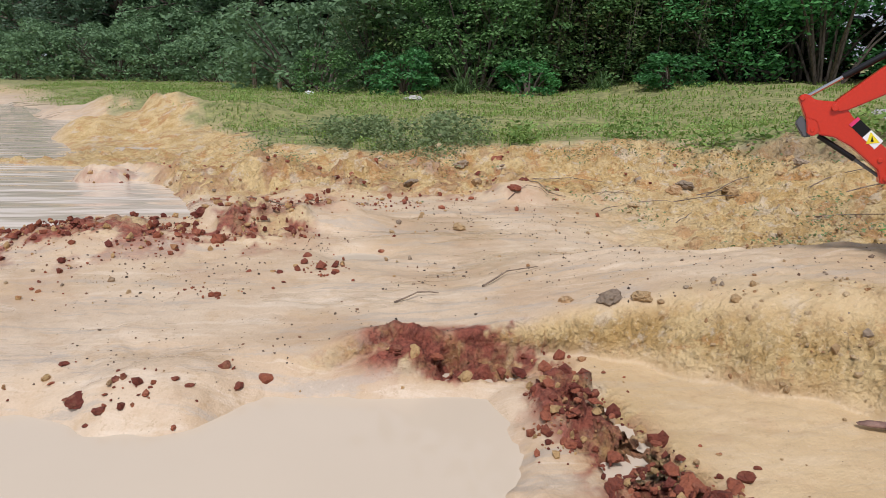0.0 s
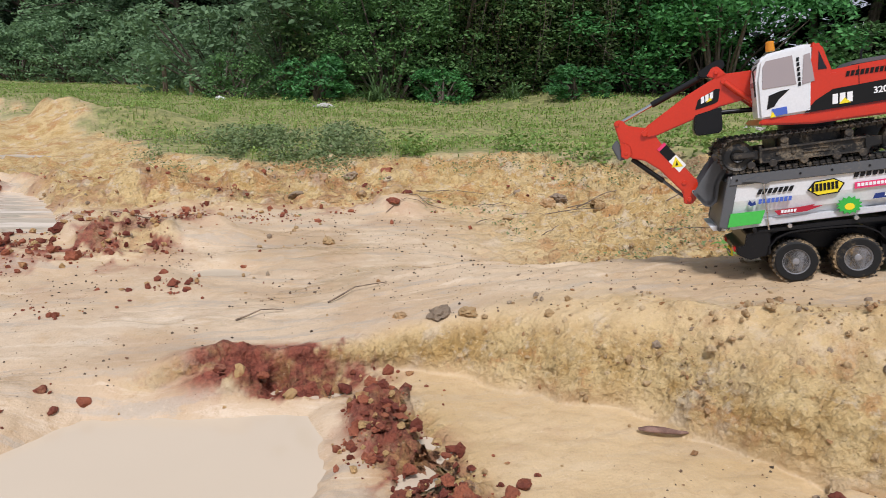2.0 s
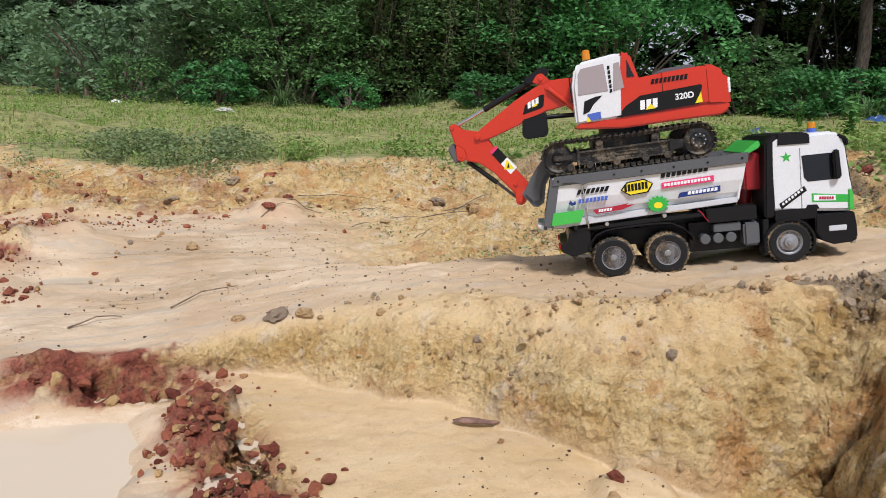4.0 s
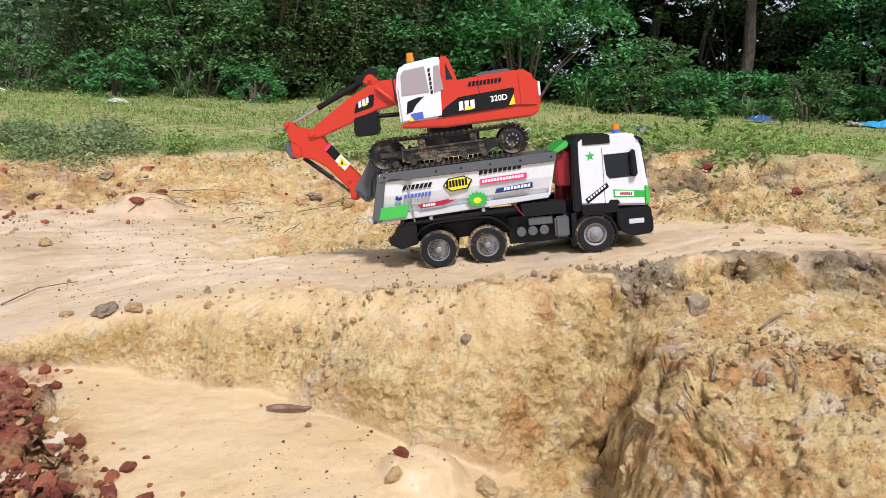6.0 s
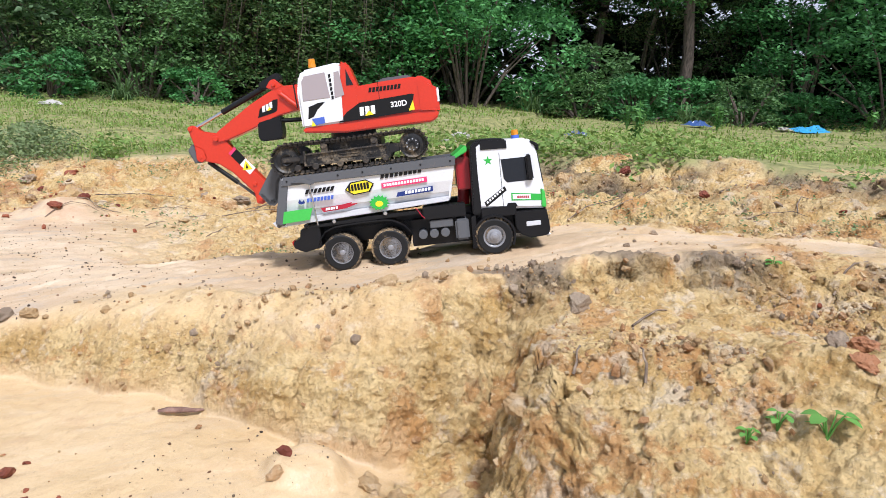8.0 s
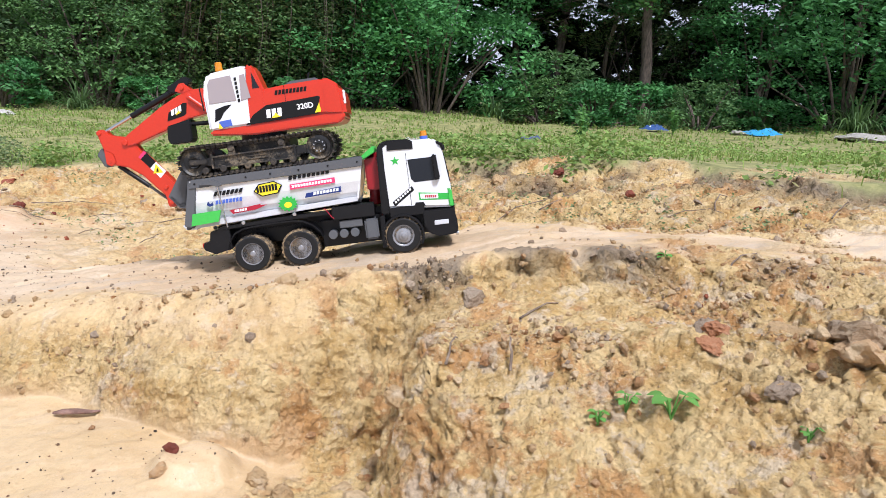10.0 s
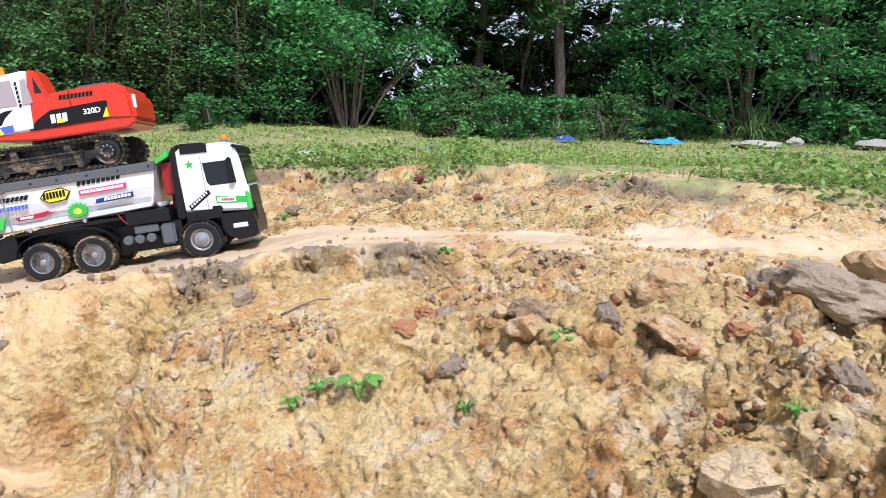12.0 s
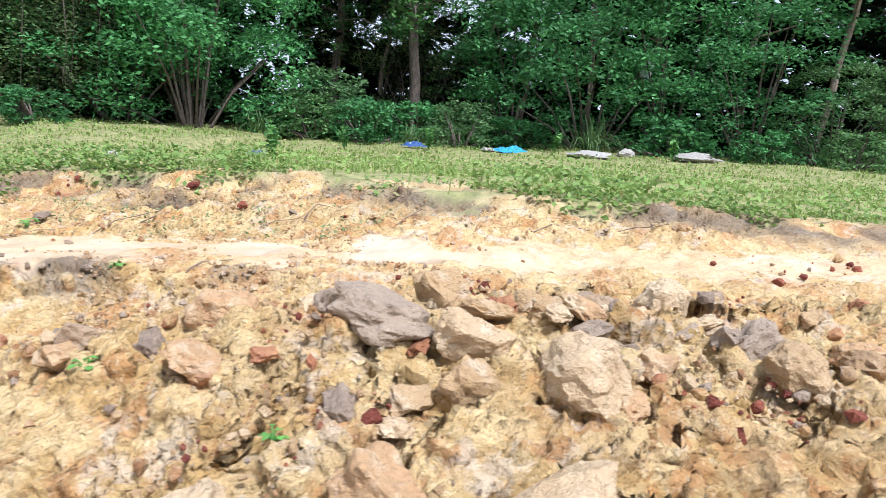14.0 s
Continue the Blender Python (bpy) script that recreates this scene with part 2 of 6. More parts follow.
def facets(x, y, size, k):
    """Broken earth: each cell of a scatter is a flat piece with its own height and tilt, from about -1 to 1."""
    px, py = x / size, y / size
    ix, iy = np.floor(px).astype(np.int64), np.floor(py).astype(np.int64)
    best, out = np.full(np.shape(x), 9.0), np.zeros(np.shape(x))
    for dx in (-1, 0, 1):
        for dy in (-1, 0, 1):
            jx, jy = ix + dx, iy + dy
            a, b, c = lattice(jx, jy, k), lattice(jx, jy, k + 1), lattice(jx, jy, k + 2)
            ox, oy = px - jx - a, py - jy - b
            d = ox * ox + oy * oy
            near = d < best
            best = np.where(near, d, best)
            out = np.where(near, c - .5 + 1.3 * (lattice(jx, jy, k + 3) - .5) * ox + 1.3 * (lattice(jx, jy, k + 5) - .5) * oy - .45 * d, out)
    return out


def along(line, x, y):
    """Distance from a line of (x, y, z) stations, positive on its left, and the line's height beside the place."""
    best, sign, high = np.full(np.shape(x), 1e9), np.ones(np.shape(x)), np.zeros(np.shape(x))
    for (ax, ay, az), (bx, by, bz) in zip(line, line[1:]):
        ux, uy = bx - ax, by - ay
        t = np.clip(((x - ax) * ux + (y - ay) * uy) / (ux * ux + uy * uy), 0, 1)
        ex, ey = x - ax - t * ux, y - ay - t * uy
        d = np.hypot(ex, ey)
        near = d < best
        best = np.where(near, d, best)
        sign = np.where(near, np.where(ux * ey - uy * ex >= 0, 1.0, -1.0), sign)
        high = np.where(near, az + t * (bz - az), high)
    return best * sign, high


# the lip of the track above the pit, the spur of dug earth, the crest of the grass bank, the gully in the pit's wall
LIP = [(-1.6, 1.02, -.06), (-.5, 1.06, -.055), (-.2, 1.1, -.03), (.1, 1.15, -.02), (.24, 1.2, .008), (.34, 1.19, .014), (.47, 1.15, .03), (.63, 1.07, .055), (.84, .91, .104), (.95, .82, .136),
       (1.1, .79, .168), (1.26, .765, .17), (1.42, .75, .19), (1.6, .66, .19), (1.9, .48, .2), (2.4, .18, .2), (3.4, -.4, .2), (6, -2, .2)]
SPUR = [(1.1, .5, .14), (1.16, .42, .158), (1.34, .27, .2), (1.5, .1, .26), (1.65, 0, .288), (1.85, -.14, .3), (2.15, -.24, .3), (3, -.75, .26), (5, -2, .25)]
CREST = [(-16, 17, .08), (-6, 9.5, .06), (-2.6, 5.9, .04), (-1.15, 4.0, .01), (-.7, 3.5, .012), (-.3, 3.3, .02), (.2, 3.22, .06), (.7, 3.2, .1), (1.02, 2.93, .12), (1.3, 2.68, .17), (1.95, 2.22, .24), (2.36, 1.62, .285), (2.62, 1.05, .28), (2.98, .76, .295),
         (3.3, .38, .285), (4.6, -.9, .28), (8, -4, .28)]
GULLY = [(.985, .515, -.122), (1.03, .56, -.124), (1.066, .603, -.12), (1.076, .618, -.115)]
PUDDLE, LAKE = -.1, -.075


def zones(x, y):
    """Height of the ground and the share of each kind of soil: rough, red clay, grass, wet, dark (topsoil, plus shade
    painted in the bank's hollow).
    """
    wob = fbm(x, y, .11, 3, 40)
    e, lip = along(LIP, x + .012 * wob, y + .018 * wob)
    s, spur = along(SPUR, x, y)
    c, crest = along(CREST, x + .08 * fbm(x, y, .4, 3, 50) + .03 * fbm(x, y, .09, 2, 51), y + .11 * fbm(x, y, .35, 3, 55) + .05 * fbm(x, y, .1, 2, 56))
    g, gz = along(GULLY, x + .022 * fbm(x, y, .06, 3, 60), y + .015 * fbm(x, y, .05, 2, 64))
    # the pit: a sheet of silt with a puddle in its low corner
    pit = -.088 + .018 * ss(.35, .58, x) - .012 * ss(.6, .85, x) * ss(.95, .7, y)
    shore = np.maximum(np.maximum(x - .115 - .03 * wob, y - 1.035 - .012 * wob), .75 * (y - .985 - .05 * np.sin(x * 7 + 1) - .1 * ss(-.45, -.25, x)) * ss(-.2, -.3, x) - .4 * ss(-.3, -.2, x))
    pit = pit - .055 * ss(.02, -.09, shore) - .04 * np.exp(-((x - .99) / .11) ** 2 - ((y - .6) / .09) ** 2)
    pit = pit + .02 * np.exp(-((x - .2 - .25 * (.95 - y)) / .045) ** 2) * ss(1.06, .98, y) * (.6 + .8 * wob)
    # the dug spur, falling away to the south and west
    fall = np.interp(x, [1.05, 1.34, 1.6, 1.8, 2.5], [.7, .72, .5, .3, .22])
    south = np.maximum(spur - fall * np.abs(s) * np.where(np.abs(s) < .3, 1, .7), -.09)
    trough = np.interp(x, [1.0, 1.08, 1.25, 1.5, 1.7, 2.2, 3], [.03, .075, .122, .14, .168, .21, .21])
    north = trough + (spur - trough) * np.exp(-(s / .15) ** 2)
    right = np.where(s > 0, north, south)
    wx = np.interp(y, [-.4, 0, .22, .4, .5, .58, .66, .74], [1.1, 1.04, .97, .955, .99, 1.035, 1.075, 1.1])
    west = ss(wx - .01, wx + .15, x + .03 * wob + .012 * fbm(x, y, .03, 2, 140))
    low = pit + (np.maximum(right, pit) - pit) * west
    # the track and the flats behind it
    road = np.interp(x, [-1.5, -.5, .0, .2, .37, .6, .95, 1.25, 1.45, 1.7, 2.1, 2.6, 3.5], [-.065, -.06, -.045, -.02, .008, .045, .1, .152, .185, .2, .2, .2, .2])
    gut = np.interp(x, [-2, .7, 1.4, 2.0, 2.5, 3.0, 6], [-.06, -.045, .045, .105, .19, .215, .22])
    width = np.interp(x, [0, .6, 1.2, 2, 3], [.3, .34, .36, .36, .3])
    track = road + (gut - road) * ss(width, width + .17, e)
    d = -c
    up = ss(.8, .12, d) * .5 * (crest - gut) * ss(-.8, .9, x) + ss(.42 - .3 * ss(.5, 1.4, x), -.02, d) * (crest - gut) * (1 - .5 * ss(-.8, .9, x))
    track = track + np.maximum(up, 0)
    lipw = np.exp(-(e / .05) ** 2) * ss(.3, .8, x)
    track = track + (np.maximum(lip - road, -.02)) * lipw * .8
    track = track - .085 * np.clip(e - .2, -.12, .22) * ss(.2, .6, x) * ss(2.6, 1.8, x)
    face = np.interp(x, [-1, -.4, -.15, 0, .12, .25, .4, .9, 1.05, 1.3, 1.6, 2.5], [.3, .12, .05, .03, .035, .07, .11, .185, .15, .085, .08, .08])
    rise = np.clip(1 + e / face, 0, 1)
    convex = ss(.3, .6, x) * ss(1.12, 1.03, x)
    up_face = ss(0, 1, rise) * (1 - convex) + (1 - (1 - rise) ** 2.2) * convex
    h = low + (track - low) * up_face
    on_face = np.clip(4 * up_face * (1 - up_face), 0, 1) * ss(-.3, -.1, x) * (x < 2.6)
    on_face = np.maximum(on_face, 3.2 * west * (1 - west) * ss(.0, -.06, e) * ss(.1, .3, y))
    # gully and hollow
    cut = np.exp(-((g + .008 * fbm(x, y, .025, 2, 145)) / (.028 + .013 * ss(.53, .6, y))) ** 8)
    h = h + (np.minimum(h, gz) - h) * cut
    scarp, span = y - 1.73 + .5 * (x - 2.05) + .03 * wob, np.exp(-((x - 2.05) / .15) ** 4)
    h = h - .13 * span * np.exp(-((scarp + .06) / .07) ** 2) + .025 * span * ss(-.012, .012, scarp) * np.exp(-(scarp / .14) ** 2)
    # where the hollow's shade is painted onto the ground
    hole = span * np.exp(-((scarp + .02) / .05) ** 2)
    den = np.exp(-(((x - 1.128) / .024) ** 2 + ((y - .636) / .03) ** 2) ** 2)
    cleft = np.exp(-((y - .655 - .25 * (x - 1.1) + .012 * wob) / .014) ** 2) * ss(1.05, 1.08, x) * ss(1.24, 1.17, x)
    h = h - .075 * den - .03 * cleft * (1 - den)
    step = np.exp(-(((x - .79) / .06) ** 2 + ((y - .645) / .05) ** 2) ** 3)
    h = h + .03 * step
    # heaps beside the lake, and the lake's and pools' beds
    for hx, hy, hr, hh in ((-1.46, 3.06, .19, .13), (-1.65, 5.1, .5, .13), (-2.4, 5.0, .5, .13), (-.7, 2.78, .16, .075), (-1.22, 2.95, .1, .05), (-.38, 2.95, .12, .06), (-.12, 2.9, .12, .05), (-.75, 3.1, .2, .04), (-1.75, 3.0, .3, .05),
                           (-.62, 2.0, .13, .06), (-.35, 2.05, .16, .05), (-.9, 1.85, .3, .035), (.25, 2.45, .12, .05), (-3.4, 6.9, .9, .12), (-.9, 2.75, .2, .05), (-.45, 2.6, .2, .04), (-.46, .95, .13, .03), (-1.15, 2.95, .2, .03), (-.1, 1.1, .09, .02)):
        h = h + hh * np.exp(-(((x - hx) / hr) ** 2 + ((y - hy) / (hr * .8)) ** 2) ** 1.9) * (1 + .35 * fbm(x, y, hr * .7, 3, 70))
    lake = np.maximum(ss(.09, -.12, np.maximum(x + 1.0 + .5 * (y - 2.5), .55 * (1.95 + .03 * x - y) + .1)) * ss(3.25, 2.95, y + .28 * (x + 1.2) - .05),
                      ss(.0, -.4, x + 2.15 + .33 * (y - 4) + .1 * np.sin(3 * y)) * ss(3.55, 3.9, y + .2 * (x + 2)) * ss(11, 9.5, y + .2 * (x + 5)))
    h = h - .1 * lake
    pool = np.exp(-((x + .22) / .1) ** 2 - ((y - 1.72) / .055) ** 2) + .8 * np.exp(-((x + 1.75) / .3) ** 2 - ((y - 4.2) / .2) ** 2)
    h = h - .035 * pool
    # the meadow behind the crest and the wood's rise
    grass = ss(.06, -.1, .13 * fbm(x, y, .16, 4, 215) - c) * (1 - .75 * ss(.15, .5, fbm(x, y, .4, 4, 217)) * ss(1.1, .1, c) * ss(.6, 1.4, x)) * ss(-3.2, -1.4, x + .35 * y - .4) + ss(-.3, -1.2, d) * ss(3.2, 4.5, y)
    grass = np.clip(grass, 0, 1)
    h = h + np.where(crest < .125, ss(0, -2.4, d), ss(0, -4, d)) * (.09 - crest) * ss(-8, 0, -np.abs(x - 2)) + .02 * ss(-.1, -.6, d) * fbm(x, y, .5, 3, 80)
    far = np.hypot(x - 1, y)
    h = h + .5 * ss(14, 60, far)
    # roughness
    behind = ss(width + .02, width + .2, e) * (1 - grass)
    flat = ss(.9, .3, x) * ss(1.3, 1.5, y) * ss(2.65, 2.35, y) * .95
    onspur = west * ss(.0, -.06, e)
    rough = np.clip(on_face + onspur + behind * (1 - flat) * (1 - lake) + .5 * lipw + ss(.15, .09, np.abs(g)), 0, 1)
    redheap = np.exp(-((x - .22 - .3 * (.95 - y)) / .07) ** 4) * ss(1.06, 1.0, y) * ss(.35, .6, y) + np.exp(-(((x - .03) / .15) ** 4 + ((y - 1.09) / .05) ** 4))
    redfield = ss(-.2, -.5, x) * np.exp(-((y - 2.05 - .1 * x) / .22) ** 4) * ss(-.1, .3, fbm(x, y, .25, 3, 191)) * (1 - lake)
    track_rubble = .5 * ss(1.35, 1.75, x) * (1 - grass) * ss(-.5, .2, fbm(x, y, .2, 3, 193))
    track_rubble = np.maximum(track_rubble, .9 * ss(1.5, 1.75, x) * (1 - grass) * ss(.06, .12, np.abs(e - .19 + .04 * wob)))
    rough = np.clip(np.maximum(rough, np.maximum(track_rubble, np.maximum(redheap, .7 * redfield))), 0, 1)
    h = h + .022 * redheap * (h > -.085) + .02 * redfield
    wetflat = np.clip(1 - rough - grass, 0, 1)
    clod = ss(1.2, 1.7, x - .3 * y)
    warp = .018 * fbm(x, y, .05, 2, 101)
    chunk = lumps(x + warp, y - warp, .062, 11)
    ridge = 1 - np.abs(fbm(x, y, .075, 4, 1, .55))
    billow = np.abs(fbm(x, y, .15, 5, 171, .55)) + .5 * np.abs(fbm(x, y, .06, 4, 175, .55))
    h = h + rough * (.012 * (ridge - .72) + .012 * (billow - .42)) * (.55 + .45 * ss(1.2, 1.6, x)) * np.clip(.8 + .8 * fbm(x, y, .3, 2, 111), .5, 1.5) * (1 - .75 * on_face)
    # broken earth: tilted blocks at three sizes, largest on the spur and the slope behind the track
    rim = np.exp(-((e + .02) / .05) ** 2) * ss(.95, 1.05, x) * ss(1.75, 1.5, x)
    broken = np.clip(onspur * (.08 + .92 * clod) + .75 * behind * (1 - grass) + 1.0 * rim + redheap + .8 * redfield, 0, 1)
    h = h + rough * broken * .022 * facets(x + warp, y - warp, .105, 31) * onspur * clod
    # ledges where layers broke away
    bed = .034
    t = h / bed + 1.3 * fbm(x, y, .2, 3, 181) + .35 * fbm(x, y, .04, 2, 185)
    f = t - np.floor(t)
    h = h + rough * bed * .4 * (ss(.3, .7, f) - f) * ss(-.25, .25, fbm(x, y, .22, 3, 187) + .12)
    rill = np.abs(value_noise((x * .8 - y * .6) / .017 + 2 * wob, (x * .6 + y * .8) / .11, 3)) + .6 * np.abs(value_noise((x * .8 - y * .6) / .04 + wob, (x * .6 + y * .8) / .2, 9))
    h = h - on_face * .002 * (rill - .4)
    h = h + np.clip(lipw * ss(.25, .5, x) + np.exp(-((e + .03) / .05) ** 2) * ss(.95, 1.05, x) * ss(1.7, 1.5, x), 0, 1) * .014 * (chunk - .3)
    shelf = fbm(x, y * 1.6, .4, 4, 150)
    h = h + wetflat * (.003 * fbm(x, y, .12, 3, 5) + .0012 * fbm(x, y, .02, 2, 8) + .003 * ss(-.03, .03, shelf) + .002 * ss(.27, .32, shelf) + .002 * ss(-.3, -.35, shelf))
    h = h + wetflat * .0008 * np.cos(e * 2 * np.pi / .013) * ss(.0, .3, x) * (e > .05) * (e < .33)
    rut = np.cos((e - .17) * 2 * np.pi / .17)
    h = h - wetflat * .004 * ss(.3, .9, rut) * ss(.0, .3, x) * (e > .04) * (e < width)
    # soils
    redband = np.exp(-(((x - .03) / .17) ** 4 + ((y - 1.105) / .065) ** 4)) * 1.9 + np.exp(-((x - .19 - .3 * (.95 - y)) / .06) ** 2) * ss(1.06, 1.0, y) * ss(.3, .6, y) * 1.3
    redleft = ss(-.25, -.6, x) * np.exp(-((y - 2.05 - .1 * x) / .3) ** 2) * 1.5 + ss(.5, .1, x) * ss(2.1, 2.5, y) * ss(3.4, 3.0, y) * .45 + .8 * np.exp(-((x - 1.75) / .14) ** 2 - ((y - 2.05) / .16) ** 2)
    redright = .12 * ss(1.3, 1.9, x) * ss(.5, .1, y) + .5 * np.exp(-((x - 1.5) / .12) ** 2 - ((y - .62) / .06) ** 2)
    red = np.clip((redband + redleft + redright) * ss(.0, .22, fbm(x, y, .1, 5, 90, .6) + .36 * redband), 0, 1)
    red = np.clip(red + .8 * redheap * ss(-.35, .1, fbm(x, y, .07, 4, 195)) + .7 * redfield * ss(-.2, .3, fbm(x, y, .1, 4, 197)), 0, 1)
    wet = np.clip(wetflat * (.55 + .5 * ss(-.02, -.075, h)), 0, 1)
    # topsoil at crest and lip; the hole term is painted shade
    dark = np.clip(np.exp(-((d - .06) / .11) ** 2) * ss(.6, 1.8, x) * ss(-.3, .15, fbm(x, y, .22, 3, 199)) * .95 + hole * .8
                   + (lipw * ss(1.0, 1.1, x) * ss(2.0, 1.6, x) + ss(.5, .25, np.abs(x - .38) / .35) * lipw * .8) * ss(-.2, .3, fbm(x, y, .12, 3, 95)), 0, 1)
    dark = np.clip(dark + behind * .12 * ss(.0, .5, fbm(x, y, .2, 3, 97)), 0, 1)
    ochre = np.clip(ss(.12, .3, x) * ss(.03, -.04, e) + .7 * convex * ss(.1, .0, e) + .25 * ss(.3, .6, x), 0, 1)
    return h, rough, red, grass, wet, dark, ochre, broken


def height(x, y):
    return float(zones(np.array([float(x)]), np.array([float(y)]))[0][0])

# ---- ground and water ----
def solid_noise(p, size, k):
    """Smooth noise in space, from -1 to 1."""
    q = p / size
    i = np.floor(q).astype(np.int64)
    f = q - i
    f = f * f * (3 - 2 * f)
    total = 0
    for dz in (0, 1):
        for dy in (0, 1):
            for dx in (0, 1):
                w = np.abs(1 - dx - f[:, 0]) * np.abs(1 - dy - f[:, 1]) * np.abs(1 - dz - f[:, 2])
                total = total + w * lattice(i[:, 0] + dx + 57 * (i[:, 2] + dz), i[:, 1] + dy, k)
    return total * 2 - 1


def overhang(p):
    """Leans the rounded bluff out over the hollow at its foot."""
    ox, oy = 1.072 - p[:, 0], .605 - p[:, 1]
    d = np.hypot(ox, oy) + 1e-6
    push = .032 * ss(-.1, .02, p[:, 2]) * np.exp(-((d - .06) / .045) ** 2) * ss(-.3, .5, (ox * .66 - oy * .75) / d)
    out = p.copy()
    out[:, 0] += ox / d * push
    out[:, 1] += oy / d * push
    return out


def solid_facets(p, size, k):
    """Broken pieces in space: each cell has a height and a tilt of its own, from about -1 to 1."""
    q = p / size
    i = np.floor(q).astype(np.int64)
    best, out = np.full(len(p), 9.0), np.zeros(len(p))
    for dz in (-1, 0, 1):
        for dy in (-1, 0, 1):
            for dx in (-1, 0, 1):
                jx, jy = i[:, 0] + dx + 57 * (i[:, 2] + dz), i[:, 1] + dy
                a, b, c = lattice(jx, jy, k), lattice(jx, jy, k + 1), lattice(jx, jy, k + 2)
                o = q - i - (dx, dy, dz) - np.stack([a, b, c], -1)
                d = np.sum(o * o, 1)
                near = d < best
                best = np.where(near, d, best)
                out = np.where(near, lattice(jx, jy, k + 3) - .5 + (a - .5) * o[:, 1] + (b - .5) * o[:, 2] + (c - .5) * o[:, 0] - .5 * d, out)
    return out


def crumble(p, shape, rough, broken):
    """Pushes the broken earth in and out along its own slope, so that steep faces get knobs and overhangs."""
    g = p.reshape(*shape, 3)
    n = np.cross(np.gradient(g, axis=1), np.gradient(g, axis=0)).reshape(-1, 3)
    n /= np.linalg.norm(n, axis=1)[:, None] + 1e-12
    near = (rough > .03) & (np.abs(p[:, 0] - .4) < 2.9) & (np.abs(p[:, 1] - 1.75) < 2.3)
    q, m = p[near], n[near]
    knob = 1.0 * solid_noise(q, .13, 203) + .45 * solid_noise(q, .05, 200) + .4 * (.5 - np.abs(solid_noise(q, .024, 201))) + .5 * (.5 - np.abs(solid_noise(q, .0125, 202))) + .4 * solid_noise(q, .0065, 204)
    steep = 1 - .45 * m[:, 2] ** 2
    out = p.copy()
    wide = broken[near]
    w = q + .006 * np.stack([solid_noise(q, .03, 206), solid_noise(q, .03, 207), solid_noise(q, .03, 208)], -1)
    crust = wide * .024 * solid_facets(w, .06, 230) + (.05 + .95 * wide) * .014 * solid_facets(w, .028, 236) + (.5 + .5 * wide) * .006 * solid_facets(w, .0125, 242)
    out[near] = q + m * (rough[near] * ((.015 - .006 * wide) * steep * knob + crust))[:, None]
    return out


HUB = (.75, -.45)


def rings():
    """Bearings and radii of the ground's rings round the hub: close together where the ground is near, broken or steep."""
    fine = np.arange(radians(-52), radians(92), .0037)
    wide, step = [fine[-1]], .0037
    while wide[-1] < fine[0] + 2 * np.pi - .07:
        step = min(step * 1.25, .06)
        wide.append(wide[-1] + step)
    bearing = np.concatenate([fine, wide[1:]])
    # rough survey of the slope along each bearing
    few = np.concatenate([np.linspace(fine[0], fine[-1], 170), np.linspace(fine[-1] + .2, bearing[-1], 16)])
    rough_r = np.geomspace(.23, 4.6, 340)
    a, r = np.meshgrid(few, rough_r)
    h = zones(HUB[0] + (r * np.sin(a)).ravel(), HUB[1] + (r * np.cos(a)).ravel())[0].reshape(a.shape)
    slope = np.abs(np.gradient(h, axis=0) / np.gradient(r, axis=0))
    for k in range(5):
        slope = .5 * slope + .25 * (np.roll(slope, 1, 1) + np.roll(slope, -1, 1))
        slope[1:-1] = .5 * slope[1:-1] + .25 * (slope[2:] + slope[:-2])
    share = np.sqrt(1 + np.minimum(1.5 * slope, 3) ** 2) / r * np.gradient(r, axis=0)
    run = np.cumsum(share, axis=0)
    run = (run - run[:1]) / (run[-1:] - run[:1])
    even = np.linspace(0, 1, 640)
    coarse = np.stack([np.interp(even, run[:, k], rough_r) for k in range(len(few))], 1)
    near = np.stack([np.interp(bearing, few, row) for row in coarse], 0)
    far, step = [4.6], .006
    while far[-1] < 95:
        step = min(step * 1.08, .08)
        far.append(far[-1] * (1 + step))
    ends = np.concatenate([(.001, .06, .12, .18), far[1:]])[:, None] + 0 * bearing[None]
    return bearing, np.concatenate([ends[:4], near, ends[4:]], 0)


def build_ground():
    bearing, r = rings()
    a = np.broadcast_to(bearing, r.shape)
    x, y = HUB[0] + r * np.sin(a), HUB[1] + r * np.cos(a)
    h, rough, red, grass, wet, dark, ochre, broken = zones(x.ravel(), y.ravel())
    nr, na = x.shape
    i = np.arange(nr * na).reshape(nr, na)
    nxt = np.roll(i, -1, 1)
    faces = np.stack([i[:-1], nxt[:-1], nxt[1:], i[1:]], -1).reshape(-1, 4)
    place = crumble(overhang(np.stack([x.ravel(), y.ravel(), h], -1)), (nr, na), rough, broken)
    me = mesh_from("ground", place, faces, GROUND, True)
    one = np.ones_like(h)
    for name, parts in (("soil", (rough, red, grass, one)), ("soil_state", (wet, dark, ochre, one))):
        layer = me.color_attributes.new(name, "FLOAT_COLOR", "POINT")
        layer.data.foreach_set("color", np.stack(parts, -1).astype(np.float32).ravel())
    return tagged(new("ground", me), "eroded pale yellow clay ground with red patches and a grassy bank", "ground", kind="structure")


def water_sheet(name, label, material, x0, x1, y0, y1, z):
    me = mesh_from(name, [(x0, y0, z), (x1, y0, z), (x1, y1, z), (x0, y1, z)], [(0, 1, 2, 3)], material)
    return tagged(new(name, me), label, "water", kind="structure")


build_ground()
water_sheet("water", "still muddy puddle in the low corner of the pit", PUDDLE_WATER, -2.2, .35, -.6, 1.1, PUDDLE)
